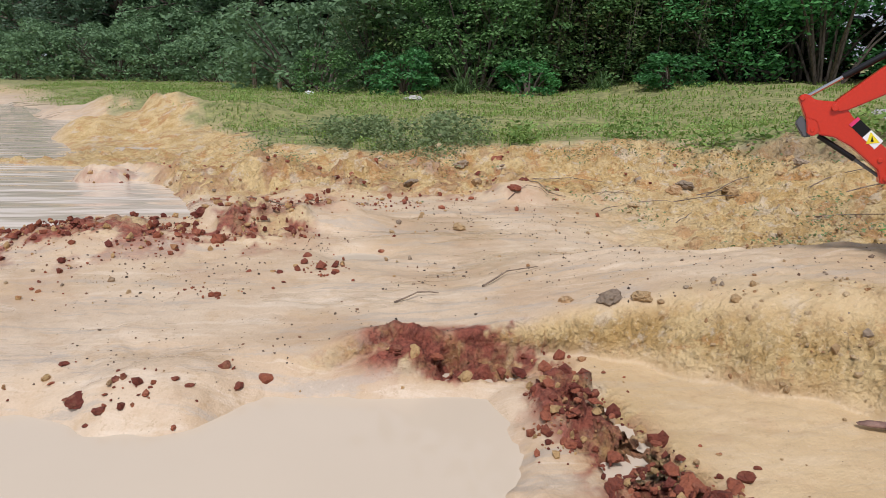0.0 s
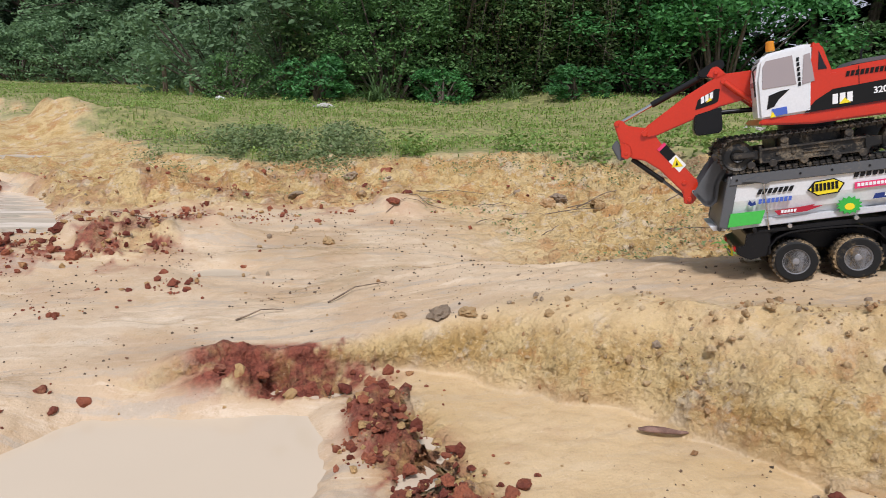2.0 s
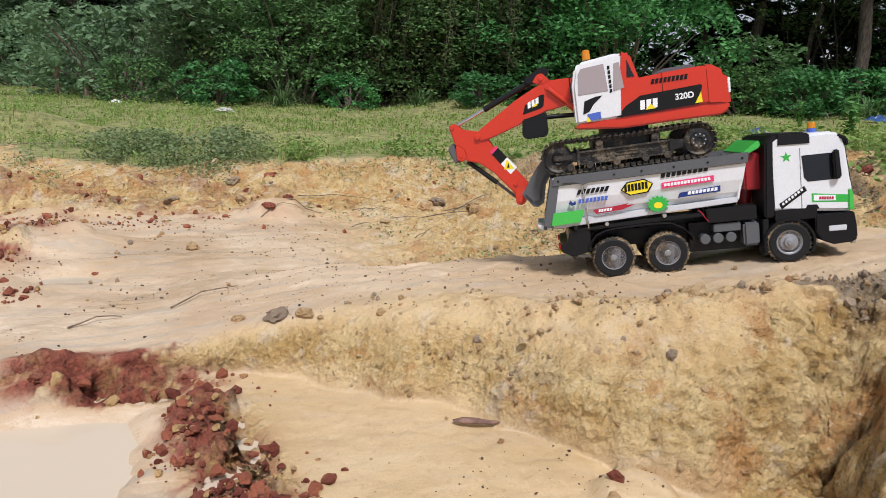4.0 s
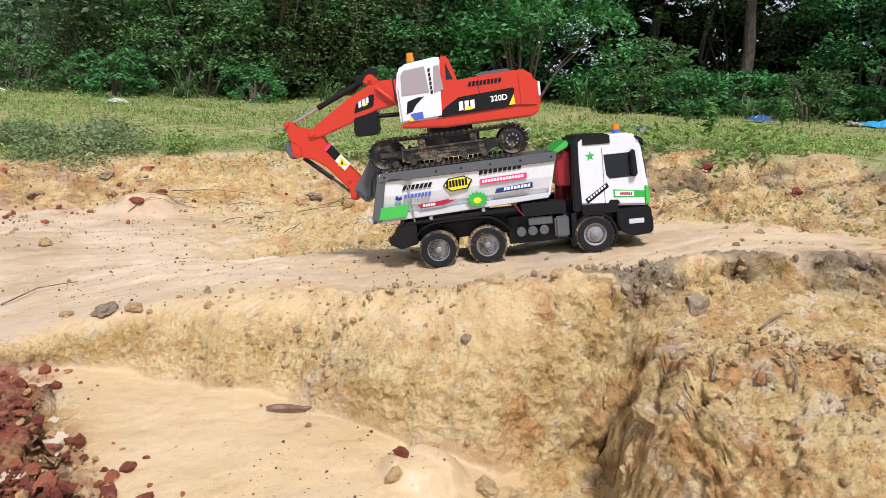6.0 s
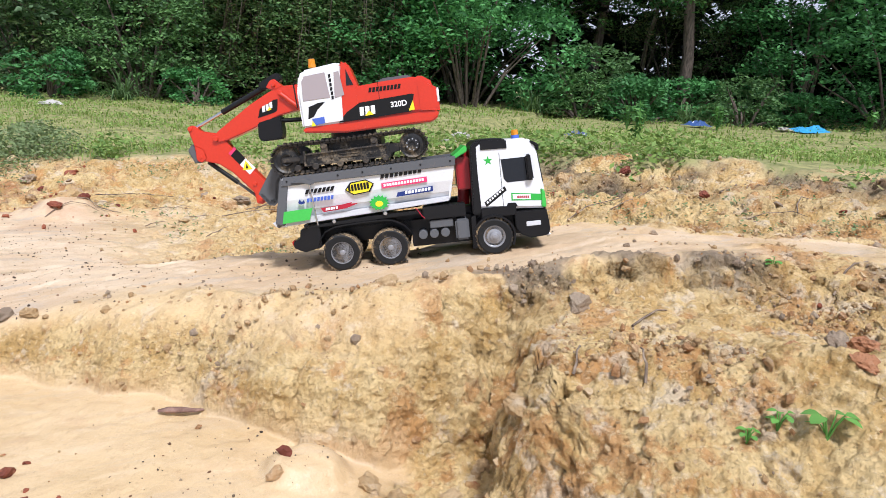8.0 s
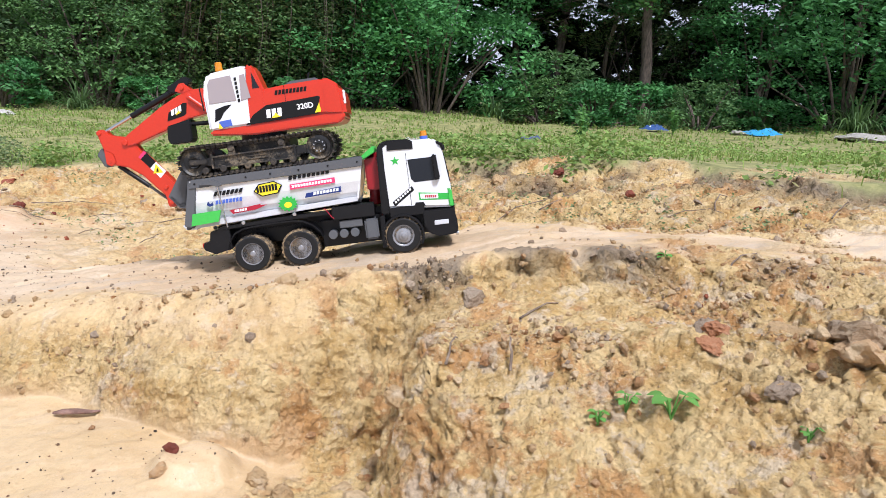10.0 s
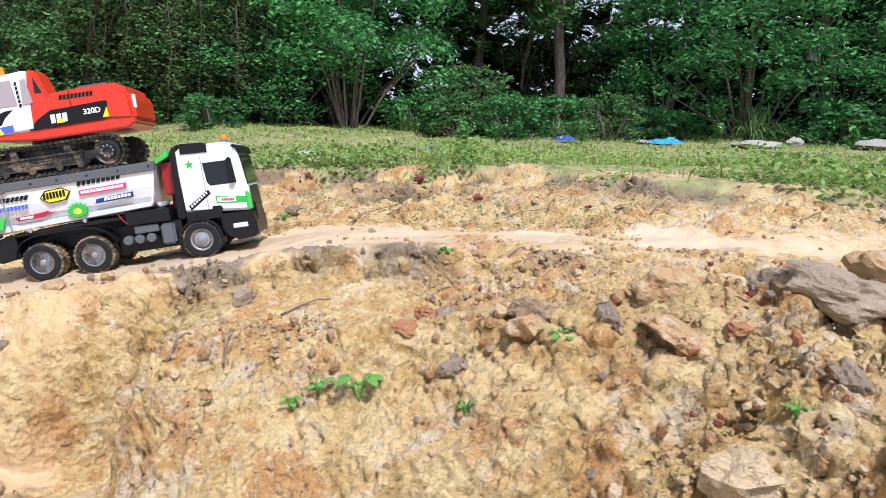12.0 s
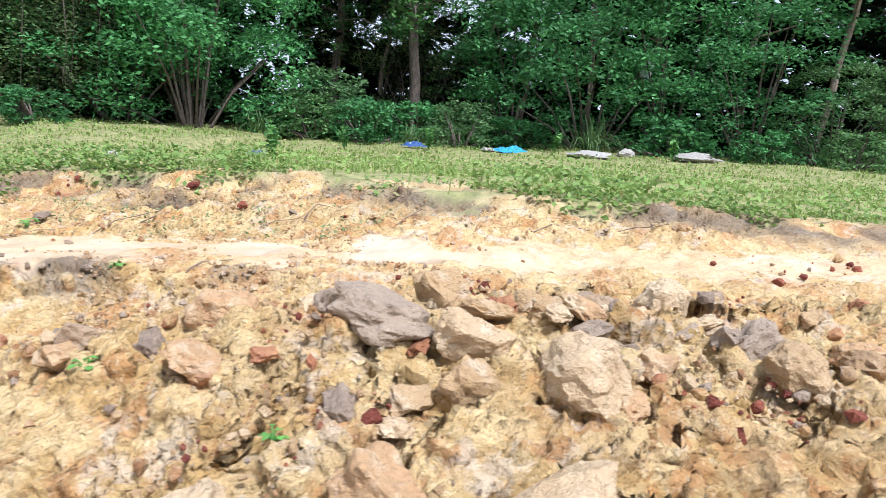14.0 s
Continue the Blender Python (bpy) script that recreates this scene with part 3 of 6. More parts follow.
water_sheet("water", "shallow muddy pond with small ripples", LAKE_WATER, -14, -.6, 1.9, 11, LAKE)
water_sheet("water", "small shallow pool on the flat track", PUDDLE_WATER, -.38, -.06, 1.62, 1.84, -.066)

# ---- plants ----
def leaf_cloud(rng, centres, length, wide=.42, lift=.3, facing=None, loose=.55):
    """Folded leaves, two faces each, at the centres, turned at random or roughly facing the given way."""
    n = len(centres)
    turn = rng.uniform(0, 2 * np.pi, n)
    tip = np.stack([np.cos(turn), np.sin(turn), rng.normal(-.15, .45, n)], -1)
    tip /= np.linalg.norm(tip, axis=1)[:, None]
    up = rng.normal(0, loose, (n, 3)) + ((0, 0, 1) if facing is None else facing * .8 + (0, 0, .5))
    side = np.cross(tip, up)
    side /= np.linalg.norm(side, axis=1)[:, None] + 1e-6
    nor = np.cross(side, tip)
    ln = (length * rng.uniform(.6, 1.3, n))[:, None]
    a = centres - tip * ln * .5
    c = centres + tip * ln * .5
    b = centres + side * ln * wide * .5 + nor * ln * .08 * lift
    d = centres - side * ln * wide * .5 + nor * ln * .08 * lift
    verts = np.stack([a, b, c, d], 1).reshape(-1, 3)
    k = np.arange(n)[:, None] * 4
    faces = np.concatenate([k + (0, 1, 2), k + (0, 2, 3)], 0)
    return verts, faces


def sprays(rng, spots, radii, count, droop=.0):
    """Leaf places on the domed skins of many clumps, thin below, so that dark gaps stay under each clump."""
    which = rng.choice(len(spots), count, p=radii ** 2 / np.sum(radii ** 2))
    d = rng.normal(0, 1, (count, 3))
    d[:, 2] = np.where(rng.rand(count) < .8, np.abs(d[:, 2]), d[:, 2])
    d /= np.linalg.norm(d, axis=1)[:, None]
    r = radii[which] * (1 - .55 * rng.uniform(0, 1, count) ** 2)
    p = spots[which] + d * r[:, None] * (1, 1, .62)
    p[:, 2] -= droop * rng.uniform(0, 1, count) ** 2 * radii[which]
    return p, d


def tube(path, radii, sides=7):
    """A tapered, bent tube along the path."""
    path = np.asarray(path, float)
    verts, faces = [], []
    for i, (p, r) in enumerate(zip(path, radii)):
        t = path[min(i + 1, len(path) - 1)] - path[max(i - 1, 0)]
        t = t / (np.linalg.norm(t) + 1e-9)
        u = np.cross(t, (.31, .83, .2))
        u /= np.linalg.norm(u)
        v = np.cross(t, u)
        for k in range(sides):
            a = 2 * np.pi * k / sides
            verts.append(p + r * (math.cos(a) * u + math.sin(a) * v))
        if i:
            for k in range(sides):
                m = (k + 1) % sides
                faces.append(((i - 1) * sides + k, (i - 1) * sides + m, i * sides + m, i * sides + k))
    return np.array(verts), np.array(faces)


def join(pieces):
    verts, faces, at = [], [], 0
    for v, f in pieces:
        verts.append(v)
        faces.append(np.asarray(f) + at)
        at += len(v)
    return np.concatenate(verts), np.concatenate(faces)


def shrub(seed, wide, tall, count, leaf, leaves, label, slim=.42, droop=.0, grain=1.0):
    """A bush built of many leafy clumps over its rounded, uneven outline, on forked stems."""
    rng = np.random.RandomState(seed)
    base = tagged(new("shrub"), label, "bush", "undergrowth at the wood's edge")
    n = int(70 / grain ** 1.5)
    ang, up = rng.uniform(0, 2 * np.pi, n), rng.uniform(.02, 1, n)
    swell = 1 + .28 * np.sin(ang * 3 + seed) * np.sin(up * 5 + seed)
    rad = wide * .5 * swell * np.sqrt(np.clip(1 - (np.abs(up - .42) / .66) ** 2.4, .04, 1)) * rng.uniform(.62, 1.0, n)
    spots = np.stack([np.cos(ang) * rad, np.sin(ang) * rad, up * tall * .95], -1)
    pts, face = sprays(rng, spots, grain * rng.uniform(.09, .2, n) * (wide + tall) * .5, count, droop)
    pts[:, 2] = np.abs(pts[:, 2])
    v, f = leaf_cloud(rng, pts, leaf, slim, .3, face)
    crown = new("foliage", mesh_from("foliage", v, f, leaves))
    crown.parent = base
    stems = []
    for i in range(0, n, 5):
        s = spots[i]
        stems.append(tube([(s[0] * .15, s[1] * .15, -.05), (s[0] * .5, s[1] * .5, s[2] * .5), s], (.018, .013, .005), 5))
    v, f = join(stems)
    st = new("stem", mesh_from("stem", v, f, BARK, True))
    st.parent = base
    return base


def vine_wall(seed, wide, tall, count, leaf, leaves, label):
    """Creepers hanging in strands from above."""
    rng = np.random.RandomState(seed)
    base = tagged(new("vine_curtain"), label, "creeper", "undergrowth at the wood's edge")
    n = 90
    x0, y0 = rng.uniform(-.5, .5, n) * wide, rng.normal(0, .16, n)
    top, length = rng.uniform(.55, 1.05, n) * tall, rng.uniform(.25, .8, n) * tall
    which = rng.randint(n, size=count)
    u = rng.uniform(0, 1, count) ** .8
    z = np.abs(top[which] - length[which] * u)
    sway = .06 * np.sin(3 * z + which)
    bunch = .025 + .05 * (np.sin(z * 17 + which * 2.3) > .1)
    pts = np.stack([x0[which] + sway + rng.normal(0, 1, count) * bunch, y0[which] + rng.normal(0, 1, count) * bunch, z], -1)
    face = np.stack([rng.normal(0, .4, count), -np.ones(count), rng.normal(.1, .3, count)], -1)
    v, f = leaf_cloud(rng, pts, leaf, .4, .3, face)
    fo = new("foliage", mesh_from("foliage", v, f, leaves))
    fo.parent = base
    pieces = [tube([(x0[k], y0[k], top[k]), (x0[k] + .03, y0[k], top[k] - length[k] * .5), (x0[k] - .02, y0[k] - .02, max(0, top[k] - length[k]))], (.006, .005, .003), 4) for k in range(0, n, 3)]
    v, f = join(pieces)
    st = new("stem", mesh_from("stem", v, f, BARK, True))
    st.parent = base
    return base


def strap_plant(seed, tall, count, wide, leaves, label):
    """A tuft of long arching strap leaves."""
    rng = np.random.RandomState(seed)
    base = tagged(new("strap_leaf_plant"), label, "plant", "undergrowth at the wood's edge")
    pieces = []
    for k in range(count):
        a, ln, out = rng.uniform(0, 2 * np.pi), tall * rng.uniform(.6, 1.25), rng.uniform(.25, .95)
        d, side = np.array((math.cos(a), math.sin(a), 0)), np.array((-math.sin(a), math.cos(a), 0))
        u = np.linspace(0, 1, 5)
        mid = d * (u * ln * out)[:, None] + np.array((0, 0, 1)) * (ln * (u * (1.25 - .5 * out) - u ** 2.4 * (.25 + .75 * out)))[:, None]
        mid[:, :2] += rng.normal(0, .05, 2)
        w = (wide * np.array((.5, 1, .95, .6, .04)))[:, None] * side
        v = np.stack([mid - w, mid + w], 1).reshape(-1, 3)
        f = np.array([(2 * i, 2 * i + 1, 2 * i + 3, 2 * i + 2) for i in range(4)])
        pieces.append((v, f))
    v, f = join(pieces)
    fo = new("foliage", mesh_from("foliage", v, f, leaves))
    fo.parent = base
    return base


def tree(seed, tall, spread_, count, leaf, leaves, label, lean=.1, girth=.07, low=.35):
    rng = np.random.RandomState(seed)
    base = tagged(new("tree"), label, "tree", "trees of the wood")
    k = 9
    t = np.linspace(0, 1, k)
    path = np.stack([lean * tall * t ** 1.4 + rng.normal(0, .03, k) * tall * t * .5, rng.normal(0, .025, k) * tall * t, t * tall - .1], -1)
    pieces = [tube(path, girth * (1 - .7 * t))]
    spots = []
    for i in range(20):
        s = rng.uniform(low, 1)
        p = np.array([np.interp(s, t, path[:, j]) for j in range(3)])
        a, ln = rng.uniform(0, 2 * np.pi), spread_ * rng.uniform(.4, 1) * (1.15 - .5 * s)
        q = p + (math.cos(a) * ln, math.sin(a) * ln, ln * rng.uniform(-.25, .45))
        m = (p + q) / 2 + (0, 0, .1 * ln)
        pieces.append(tube([p, m, q], (girth * .35 * (1.1 - s * .6), girth * .2, girth * .06), 5))
        spots += [q, m + rng.normal(0, .12, 3), q * .7 + p * .3 + rng.normal(0, .15, 3)]
    v, f = join(pieces)
    tr = new("trunk", mesh_from("trunk", v, f, BARK_PALE if girth < .06 else BARK, True))
    tr.parent = base
    spots = np.array(spots)
    pts, face = sprays(rng, spots, rng.uniform(.2, .42, len(spots)) * spread_ * .5, count, .3)
    v, f = leaf_cloud(rng, pts, leaf, .42, .3, face)
    cr = new("crown", mesh_from("crown", v, f, leaves))
    cr.parent = base
    return base


EDGE = [(-40, 62), (-24, 34), (-14, 20), (-9, 15.6), (-3.4, 14.2), (-1.9, 9.6), (-1, 8.9), (2, 8.3), (4.8, 7.5), (6.6, 6.2), (8.2, 4.6), (9.7, 2.8), (11.5, .6), (14, -3)]


def edge_at(s):
    """Place and direction on the wood's edge, s from 0 to 1 along its visible length."""
    p = np.array(EDGE, float)
    d = np.concatenate([[0], np.cumsum(np.linalg.norm(np.diff(p, axis=0), axis=1))])
    q = np.array([np.interp(s * d[-1], d, p[:, i]) for i in (0, 1)])
    r = np.array([np.interp(s * d[-1] - .05, d, p[:, i]) for i in (0, 1)])
    t = (q - r) / np.linalg.norm(q - r)
    return q, np.array([-t[1], t[0]]), d[-1]


def plant_wood():
    rng = np.random.RandomState(5)
    fresh = [shrub(11, 2.0, 2.3, 11000, .062, LEAF_FRESH, "broad fresh green bush with dense leaf sprays"),
             shrub(12, 1.6, 1.9, 8500, .058, LEAF_FRESH, "leafy fresh green bush at the wood's edge")]
    olive = [shrub(13, 1.7, 1.9, 8500, .052, LEAF_DULL, "dull olive tangle of bush and creepers", .35, .5),
             vine_wall(16, 1.5, 2.5, 8000, .055, LEAF_DULL, "dark olive curtain of hanging creepers")]
    mid = [shrub(17, 1.5, 1.5, 8500, .046, LEAF_MID, "rounded mid-green bush at the wood's edge", .45, .0, .8),
           shrub(18, 1.3, 1.9, 7500, .048, LEAF_PALE, "soft pale green bush in front of the wood", .4, .3, .8)]
    low = [shrub(14, .9, .55, 2600, .05, LEAF_MID, "low green bush under the trees"),
           strap_plant(19, .5, 90, .008, LEAF_STRAP, "tuft of long arching strap leaves"),
           shrub(20, .7, .4, 1800, .055, LEAF_FRESH, "low leafy green undergrowth")]
    bare = [tree(21, 3.1, 1.4, 4800, .07, LEAF_FRESH, "slender leaning tree with a bare lower trunk", .16, .05, .42),
            tree(22, 3.3, 1.5, 4800, .07, LEAF_DEEP, "dark trunked wood tree with a high crown", -.06, .085, .42)]
    # far plants, their leaves coloured paler to stand for haze
    haze = [shrub(15, 2.6, 1.1, 7000, .075, LEAF_HAZE, "scrub along the far wood, haze painted in as pale grey-green", .5, .0, .7),
            tree(24, 4.0, 2.0, 5000, .11, LEAF_HAZE, "broad far tree, its crown painted pale grey-green with haze", .05, .07, .08),
            tree(25, 4.2, 1.9, 5000, .105, LEAF_FARTREE, "far tree, its dusky green crown paled by painted haze", -.05, .08, .08)]
    placed = set()

    def put(k, q, scale, turn):
        m = pose(q[0], q[1], height(q[0], q[1]) - .03, 0, 0, turn) @ Matrix.Diagonal((scale, scale, scale * rng.uniform(.88, 1.12), 1))
        if k.name in placed:
            c = copy_thing(k, m)
            c.matrix_basis = m
        else:
            k.matrix_basis = m
            placed.add(k.name)

    def one(kinds):
        return kinds[rng.randint(len(kinds))]

    total = edge_at(.5)[2]
    s = .42
    while s < .985:
        q, out, _ = edge_at(s)
        bearing = math.degrees(math.atan2(q[0] - .8, q[1] + .3))
        turn = rng.uniform(0, 360)
        if bearing < -42 or bearing > 86:
            s += .8 / total
            continue
        facing = math.degrees(math.atan2(out[1], out[0])) - 90
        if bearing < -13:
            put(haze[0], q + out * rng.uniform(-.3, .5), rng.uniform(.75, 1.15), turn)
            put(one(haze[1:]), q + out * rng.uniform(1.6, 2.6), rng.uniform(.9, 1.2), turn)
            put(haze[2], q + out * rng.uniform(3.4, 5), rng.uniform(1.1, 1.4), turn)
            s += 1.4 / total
        elif bearing < 1:
            put(one(mid), q + out * rng.uniform(-.1, .5), rng.uniform(.8, 1.1), turn)
            put(one(mid + olive[:1]), q + out * rng.uniform(.9, 1.6), rng.uniform(1.2, 1.5), turn)
            put(one(low), q + out * -.55, rng.uniform(.8, 1.2), turn)
            s += .75 / total
        elif bearing < 13:
            put(olive[1], q + out * rng.uniform(.0, .3), rng.uniform(.95, 1.1), facing + rng.uniform(-15, 15))
            put(one(olive[:1] + mid), q + out * rng.uniform(.5, 1.2), rng.uniform(1.1, 1.4), turn)
            put(one(low), q + out * -.5, rng.uniform(.7, 1.1), turn)
            s += .8 / total
        elif bearing < 25:
            put(one(fresh), q + out * rng.uniform(.0, .4), rng.uniform(.95, 1.15), turn)
            put(fresh[0], q + out * rng.uniform(1.0, 1.5), rng.uniform(1.2, 1.4), turn)
            put(olive[0], q + out * rng.uniform(2.0, 2.6), rng.uniform(1.2, 1.4), turn)
            s += .8 / total
        elif bearing < 48:
            put(one(low), q + out * rng.uniform(-.3, .1), rng.uniform(.8, 1.3), turn)
            put(one(low), q + out * rng.uniform(.3, .8), rng.uniform(1.1, 1.7), turn)
            put(bare[0] if rng.rand() < .6 else bare[1], q + out * rng.uniform(.6, 2.2), rng.uniform(.85, 1.1), turn)
            if rng.rand() < .5:
                put(one(olive + mid), q + out * rng.uniform(1.6, 2.6), rng.uniform(.8, 1.1), turn)
            s += .62 / total
        else:
            put(one(fresh + mid[:1]), q + out * rng.uniform(.3, .9), rng.uniform(.9, 1.15), turn)
            put(one(low), q + out * rng.uniform(-.5, .0), rng.uniform(.8, 1.3), turn)
            put(one(low), q + out * rng.uniform(-.5, .2), rng.uniform(.9, 1.5), turn)
            if bearing < 78:
                put(bare[0], q + out * rng.uniform(.8, 1.6), rng.uniform(1.0, 1.2), turn)
            s += .95 / total
    for k in fresh + olive + mid + low + bare + haze:
        if k.name not in placed:
            for part_ in k.children:
                bpy.data.objects.remove(part_)
            bpy.data.objects.remove(k)


plant_wood()


def far_woods():
    rng = np.random.RandomState(8)
    pts = []
    for s in np.linspace(.3, .9995, 420):
        q, out, _ = edge_at(s)
        size = np.clip(np.linalg.norm(q) / 9, .8, 3)
        c = q + out * rng.uniform(2.6, 6.5) * size
        n = 215
        p = np.stack([c[0] + rng.normal(0, .7 * size, n), c[1] + rng.normal(0, .7 * size, n), 6 * rng.uniform(0, 1, n) ** 1.7 * min(size, 1.3)], -1)
        bearing = np.degrees(np.arctan2(p[:, 0] - 1.2, p[:, 1] + .6))
        gap = (bearing > 31) & (bearing < 47) & (p[:, 2] > 1.7) & (fbm(bearing / 4, p[:, 2], .9, 3, 220) > .12)
        pts.append(p[~gap])
        # leaves above the view, added to keep daylight out of the wood
        over = q + out * rng.uniform(.3, 6, (45, 1)) * size + rng.normal(0, .4, (45, 2))
        pts.append(np.concatenate([over, rng.uniform(3.2, 4.8, (45, 1))], 1))
    # all in the leaf colour that has the shade painted in
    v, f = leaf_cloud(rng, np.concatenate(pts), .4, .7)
    tagged(new("far_woods", mesh_from("far_woods", v, f, LEAF_FAR)), "wood behind the front trees, shade painted in, light-blocking leaves overhead", "woods", kind="stuff")


far_woods()


def blades(name, label, rng, x, y, z, tall, wide, material):
    """Bent blades of grass, two faces each."""
    n = len(x)
    a = rng.uniform(0, 2 * np.pi, n)
    out = np.stack([np.cos(a), np.sin(a), 0 * a], -1)
    side = np.stack([-np.sin(a), np.cos(a), 0 * a], -1) * (wide * rng.uniform(.6, 1.4, n))[:, None]
    root = np.stack([x, y, z - .004], -1)
    t = (tall * rng.uniform(.4, 1.3, n))[:, None]
    bend = rng.uniform(.2, 1.0, n)[:, None]
    mid = root + out * t * .25 * bend + np.array((0, 0, 1)) * t * .6
    tip = root + out * t * .8 * bend + np.array((0, 0, 1)) * t * (1 - .35 * bend)
    verts = np.stack([root - side, root + side, mid + side * .8, mid - side * .8, tip], 1).reshape(-1, 3)
    k = np.arange(n)[:, None] * 5
    faces = np.concatenate([k + (0, 1, 2), k + (0, 2, 3), k + (3, 2, 4)], 0)
    return tagged(new(name, mesh_from(name, verts, faces, material)), label, "grass", kind="stuff")


def weeds(name, label, rng, x, y, z, reach, leaf, material):
    """Small leaves held close over the ground."""
    pts = np.stack([x, y, z + reach * rng.uniform(.05, 1, len(x)) ** 1.4], -1)
    v, f = leaf_cloud(rng, pts, leaf, .55)
    return tagged(new(name, mesh_from(name, v, f, material)), label, "weeds", kind="stuff")


def turf():
    rng = np.random.RandomState(3)
    n = 900000
    x = rng.uniform(-7, 10, n)
    y = rng.uniform(-1.5, 13, n)
    c, _ = along(CREST, x, y)
    ex, ey = np.array(EDGE).T
    inside = y < np.interp(x, ex, ey) + .4
    back = np.maximum(c, 0)
    keep = inside & (rng.rand(n) < np.clip(1.5 * np.exp(-back / 1.7), .1, 1)) & (c > -.1)
    x, y, c = x[keep], y[keep], c[keep]
    h, rough, red, grass, wet, dark, *_ = zones(x, y)
    keep = (rng.rand(len(x)) < grass) & (fbm(x, y, .3, 3, 33) + .85 - .5 * ss(.3, 0, c) > rng.uniform(0, 1, len(x)))
    x, y, h, c = x[keep], y[keep], h[keep], c[keep]
    patch = fbm(x, y, .45, 3, 44)
    broad = rng.rand(len(x)) < np.clip(.45 + .5 * patch, .05, .9)
    b, w = ~broad, broad
    blades("grass", "short yellow-green grass on the bank", rng, x[b], y[b], h[b], (.032 + .012 * ss(1, 5, c) + .055 * patch.clip(-.2, 1) * ss(4, 1, c))[b], (.0022 + .004 * ss(.5, 4, c))[b], GRASS_BLADE)
    weeds("weeds", "low creeping weeds with small green leaves", rng, x[w], y[w], h[w], (.03 + .1 * patch.clip(0, 1) * (1 - .6 * ss(1, 4, c)))[w], (.019 + .006 * ss(.5, 4, c))[w], WEED_LEAF)
    # lush weeds hanging over the broken edge of the bank
    n = 120000
    x, y = rng.uniform(.3, 4.2, n), rng.uniform(-.5, 3.6, n)
    h, rough, red, grass, wet, dark, *_ = zones(x, y)
    c, _ = along(CREST, x, y)
    clump = ss(-.3, .4, fbm(x, y, .3, 3, 211))
    keep = rng.rand(n) < np.exp(-((c - .04) / .2) ** 2) * clump * (grass > .015)
    weeds("weeds", "lush green weeds along the broken edge of the bank", rng, x[keep], y[keep], h[keep], (.02 + .075 * clump)[keep], .027, WEED_LEAF)
    # sparse weeds on the bare slope, and the grey-green bramble at the bank's low end
    n = 300000
    x, y = rng.uniform(-1.6, 3.2, n), rng.uniform(.9, 4.6, n)
    h, rough, red, grass, wet, dark, *_ = zones(x, y)
    c, _ = along(CREST, x, y)
    e, _ = along(LIP, x, y)
    tuft = ss(.18, .5, fbm(x, y, .16, 3, 66)) * (e > .5) * rough * ss(.2, .6, x) * .22
    bramble = np.exp(-((x + .35) / .6) ** 4 - ((y - 3.6 + .3 * x) / .42) ** 2) * 1.7 * ss(-.25, .45, fbm(x, y, .2, 3, 77))
    keep = rng.rand(n) < np.clip(tuft + bramble, 0, 1)
    weeds("bramble", "grey-green low bramble and scattered weeds", rng, x[keep], y[keep], h[keep], (.014 + .12 * np.clip(bramble, 0, 1))[keep], .012 + .012 * np.clip(bramble, 0, 1)[keep], LEAF_SAGE)


turf()

# ---- the two radio-controlled models, in millimetres from the middle of the truck's rear axle ----
WHITE = dusty("white_plastic", (.78, .79, .80), .28, dirt=.05, coat=.3)
SILVER = dusty("pale_grey_plastic", (.62, .63, .65), .35, dirt=.12)
GREY = dusty("grey_plastic", (.10, .104, .11), .5, dirt=.1)
BLACK = dusty("black_plastic", (.008, .008, .009), .38, dirt=.06, mud=(.2, .155, .1), shine=.3)
RUBBER = dusty("black_rubber", (.011, .011, .011), .7, dirt=.2, mud=(.34, .25, .14), shine=.3)
TYRE = dusty("tyre_rubber", (.022, .022, .022), .8, dirt=.62, mud=(.46, .33, .18))
RIM = dusty("rim_grey", (.30, .30, .31), .4, .3, dirt=.3)
STEEL = dusty("bright_steel", (.6, .6, .6), .25, 1.0, dirt=.05)
TRACK_STEEL = dusty("muddy_track_steel", (.055, .05, .045), .55, .6, dirt=.5, mud=(.33, .26, .17))
TRACK_BLACK = dusty("muddy_black_frame", (.012, .012, .012), .4, dirt=.5, mud=(.3, .24, .16), shine=.4)
ORANGE = dusty("orange_red_plastic", (.6, .034, .008), .28, dirt=.06, coat=.25)
RED = dusty("dark_red_plastic", (.34, .01, .015), .35, dirt=.06)
GREEN = dusty("green_plastic", (.07, .50, .07), .35, dirt=.06)
AMBER = Nodes("amber_lens").done(Base_Color=(.85, .33, .02), Roughness=.15, Transmission_Weight=.35)
GLASS_DARK = Nodes("dark_window").done(Base_Color=(.012, .013, .016), Roughness=.08)
GLASS_GREY = Nodes("grey_window").done(Base_Color=(.36, .31, .31), Roughness=.08, Specular_IOR_Level=.6)
LAMP_GLASS = Nodes("lamp_glass").done(Base_Color=(.75, .77, .8), Roughness=.1)
TAIL_RED = Nodes("tail_lamp_red").done(Base_Color=(.5, .01, .01), Roughness=.15)


def ink(name, colour):
    return Nodes(name).done(Base_Color=colour, Roughness=.4, Specular_IOR_Level=.3)


INK_BLACK, INK_YELLOW, INK_PINK, INK_NAVY = ink("ink_black", (.006, .006, .006)), ink("ink_yellow", (.85, .68, .02)), ink("ink_pink", (.72, .05, .16)), ink("ink_navy", (.02, .04, .18))
INK_BLUE, INK_RED, INK_GREEN, INK_WHITE = ink("ink_blue", (.08, .14, .5)), ink("ink_red", (.4, .02, .04)), ink("ink_green", (.05, .42, .06)), ink("ink_white", (.85, .85, .85))


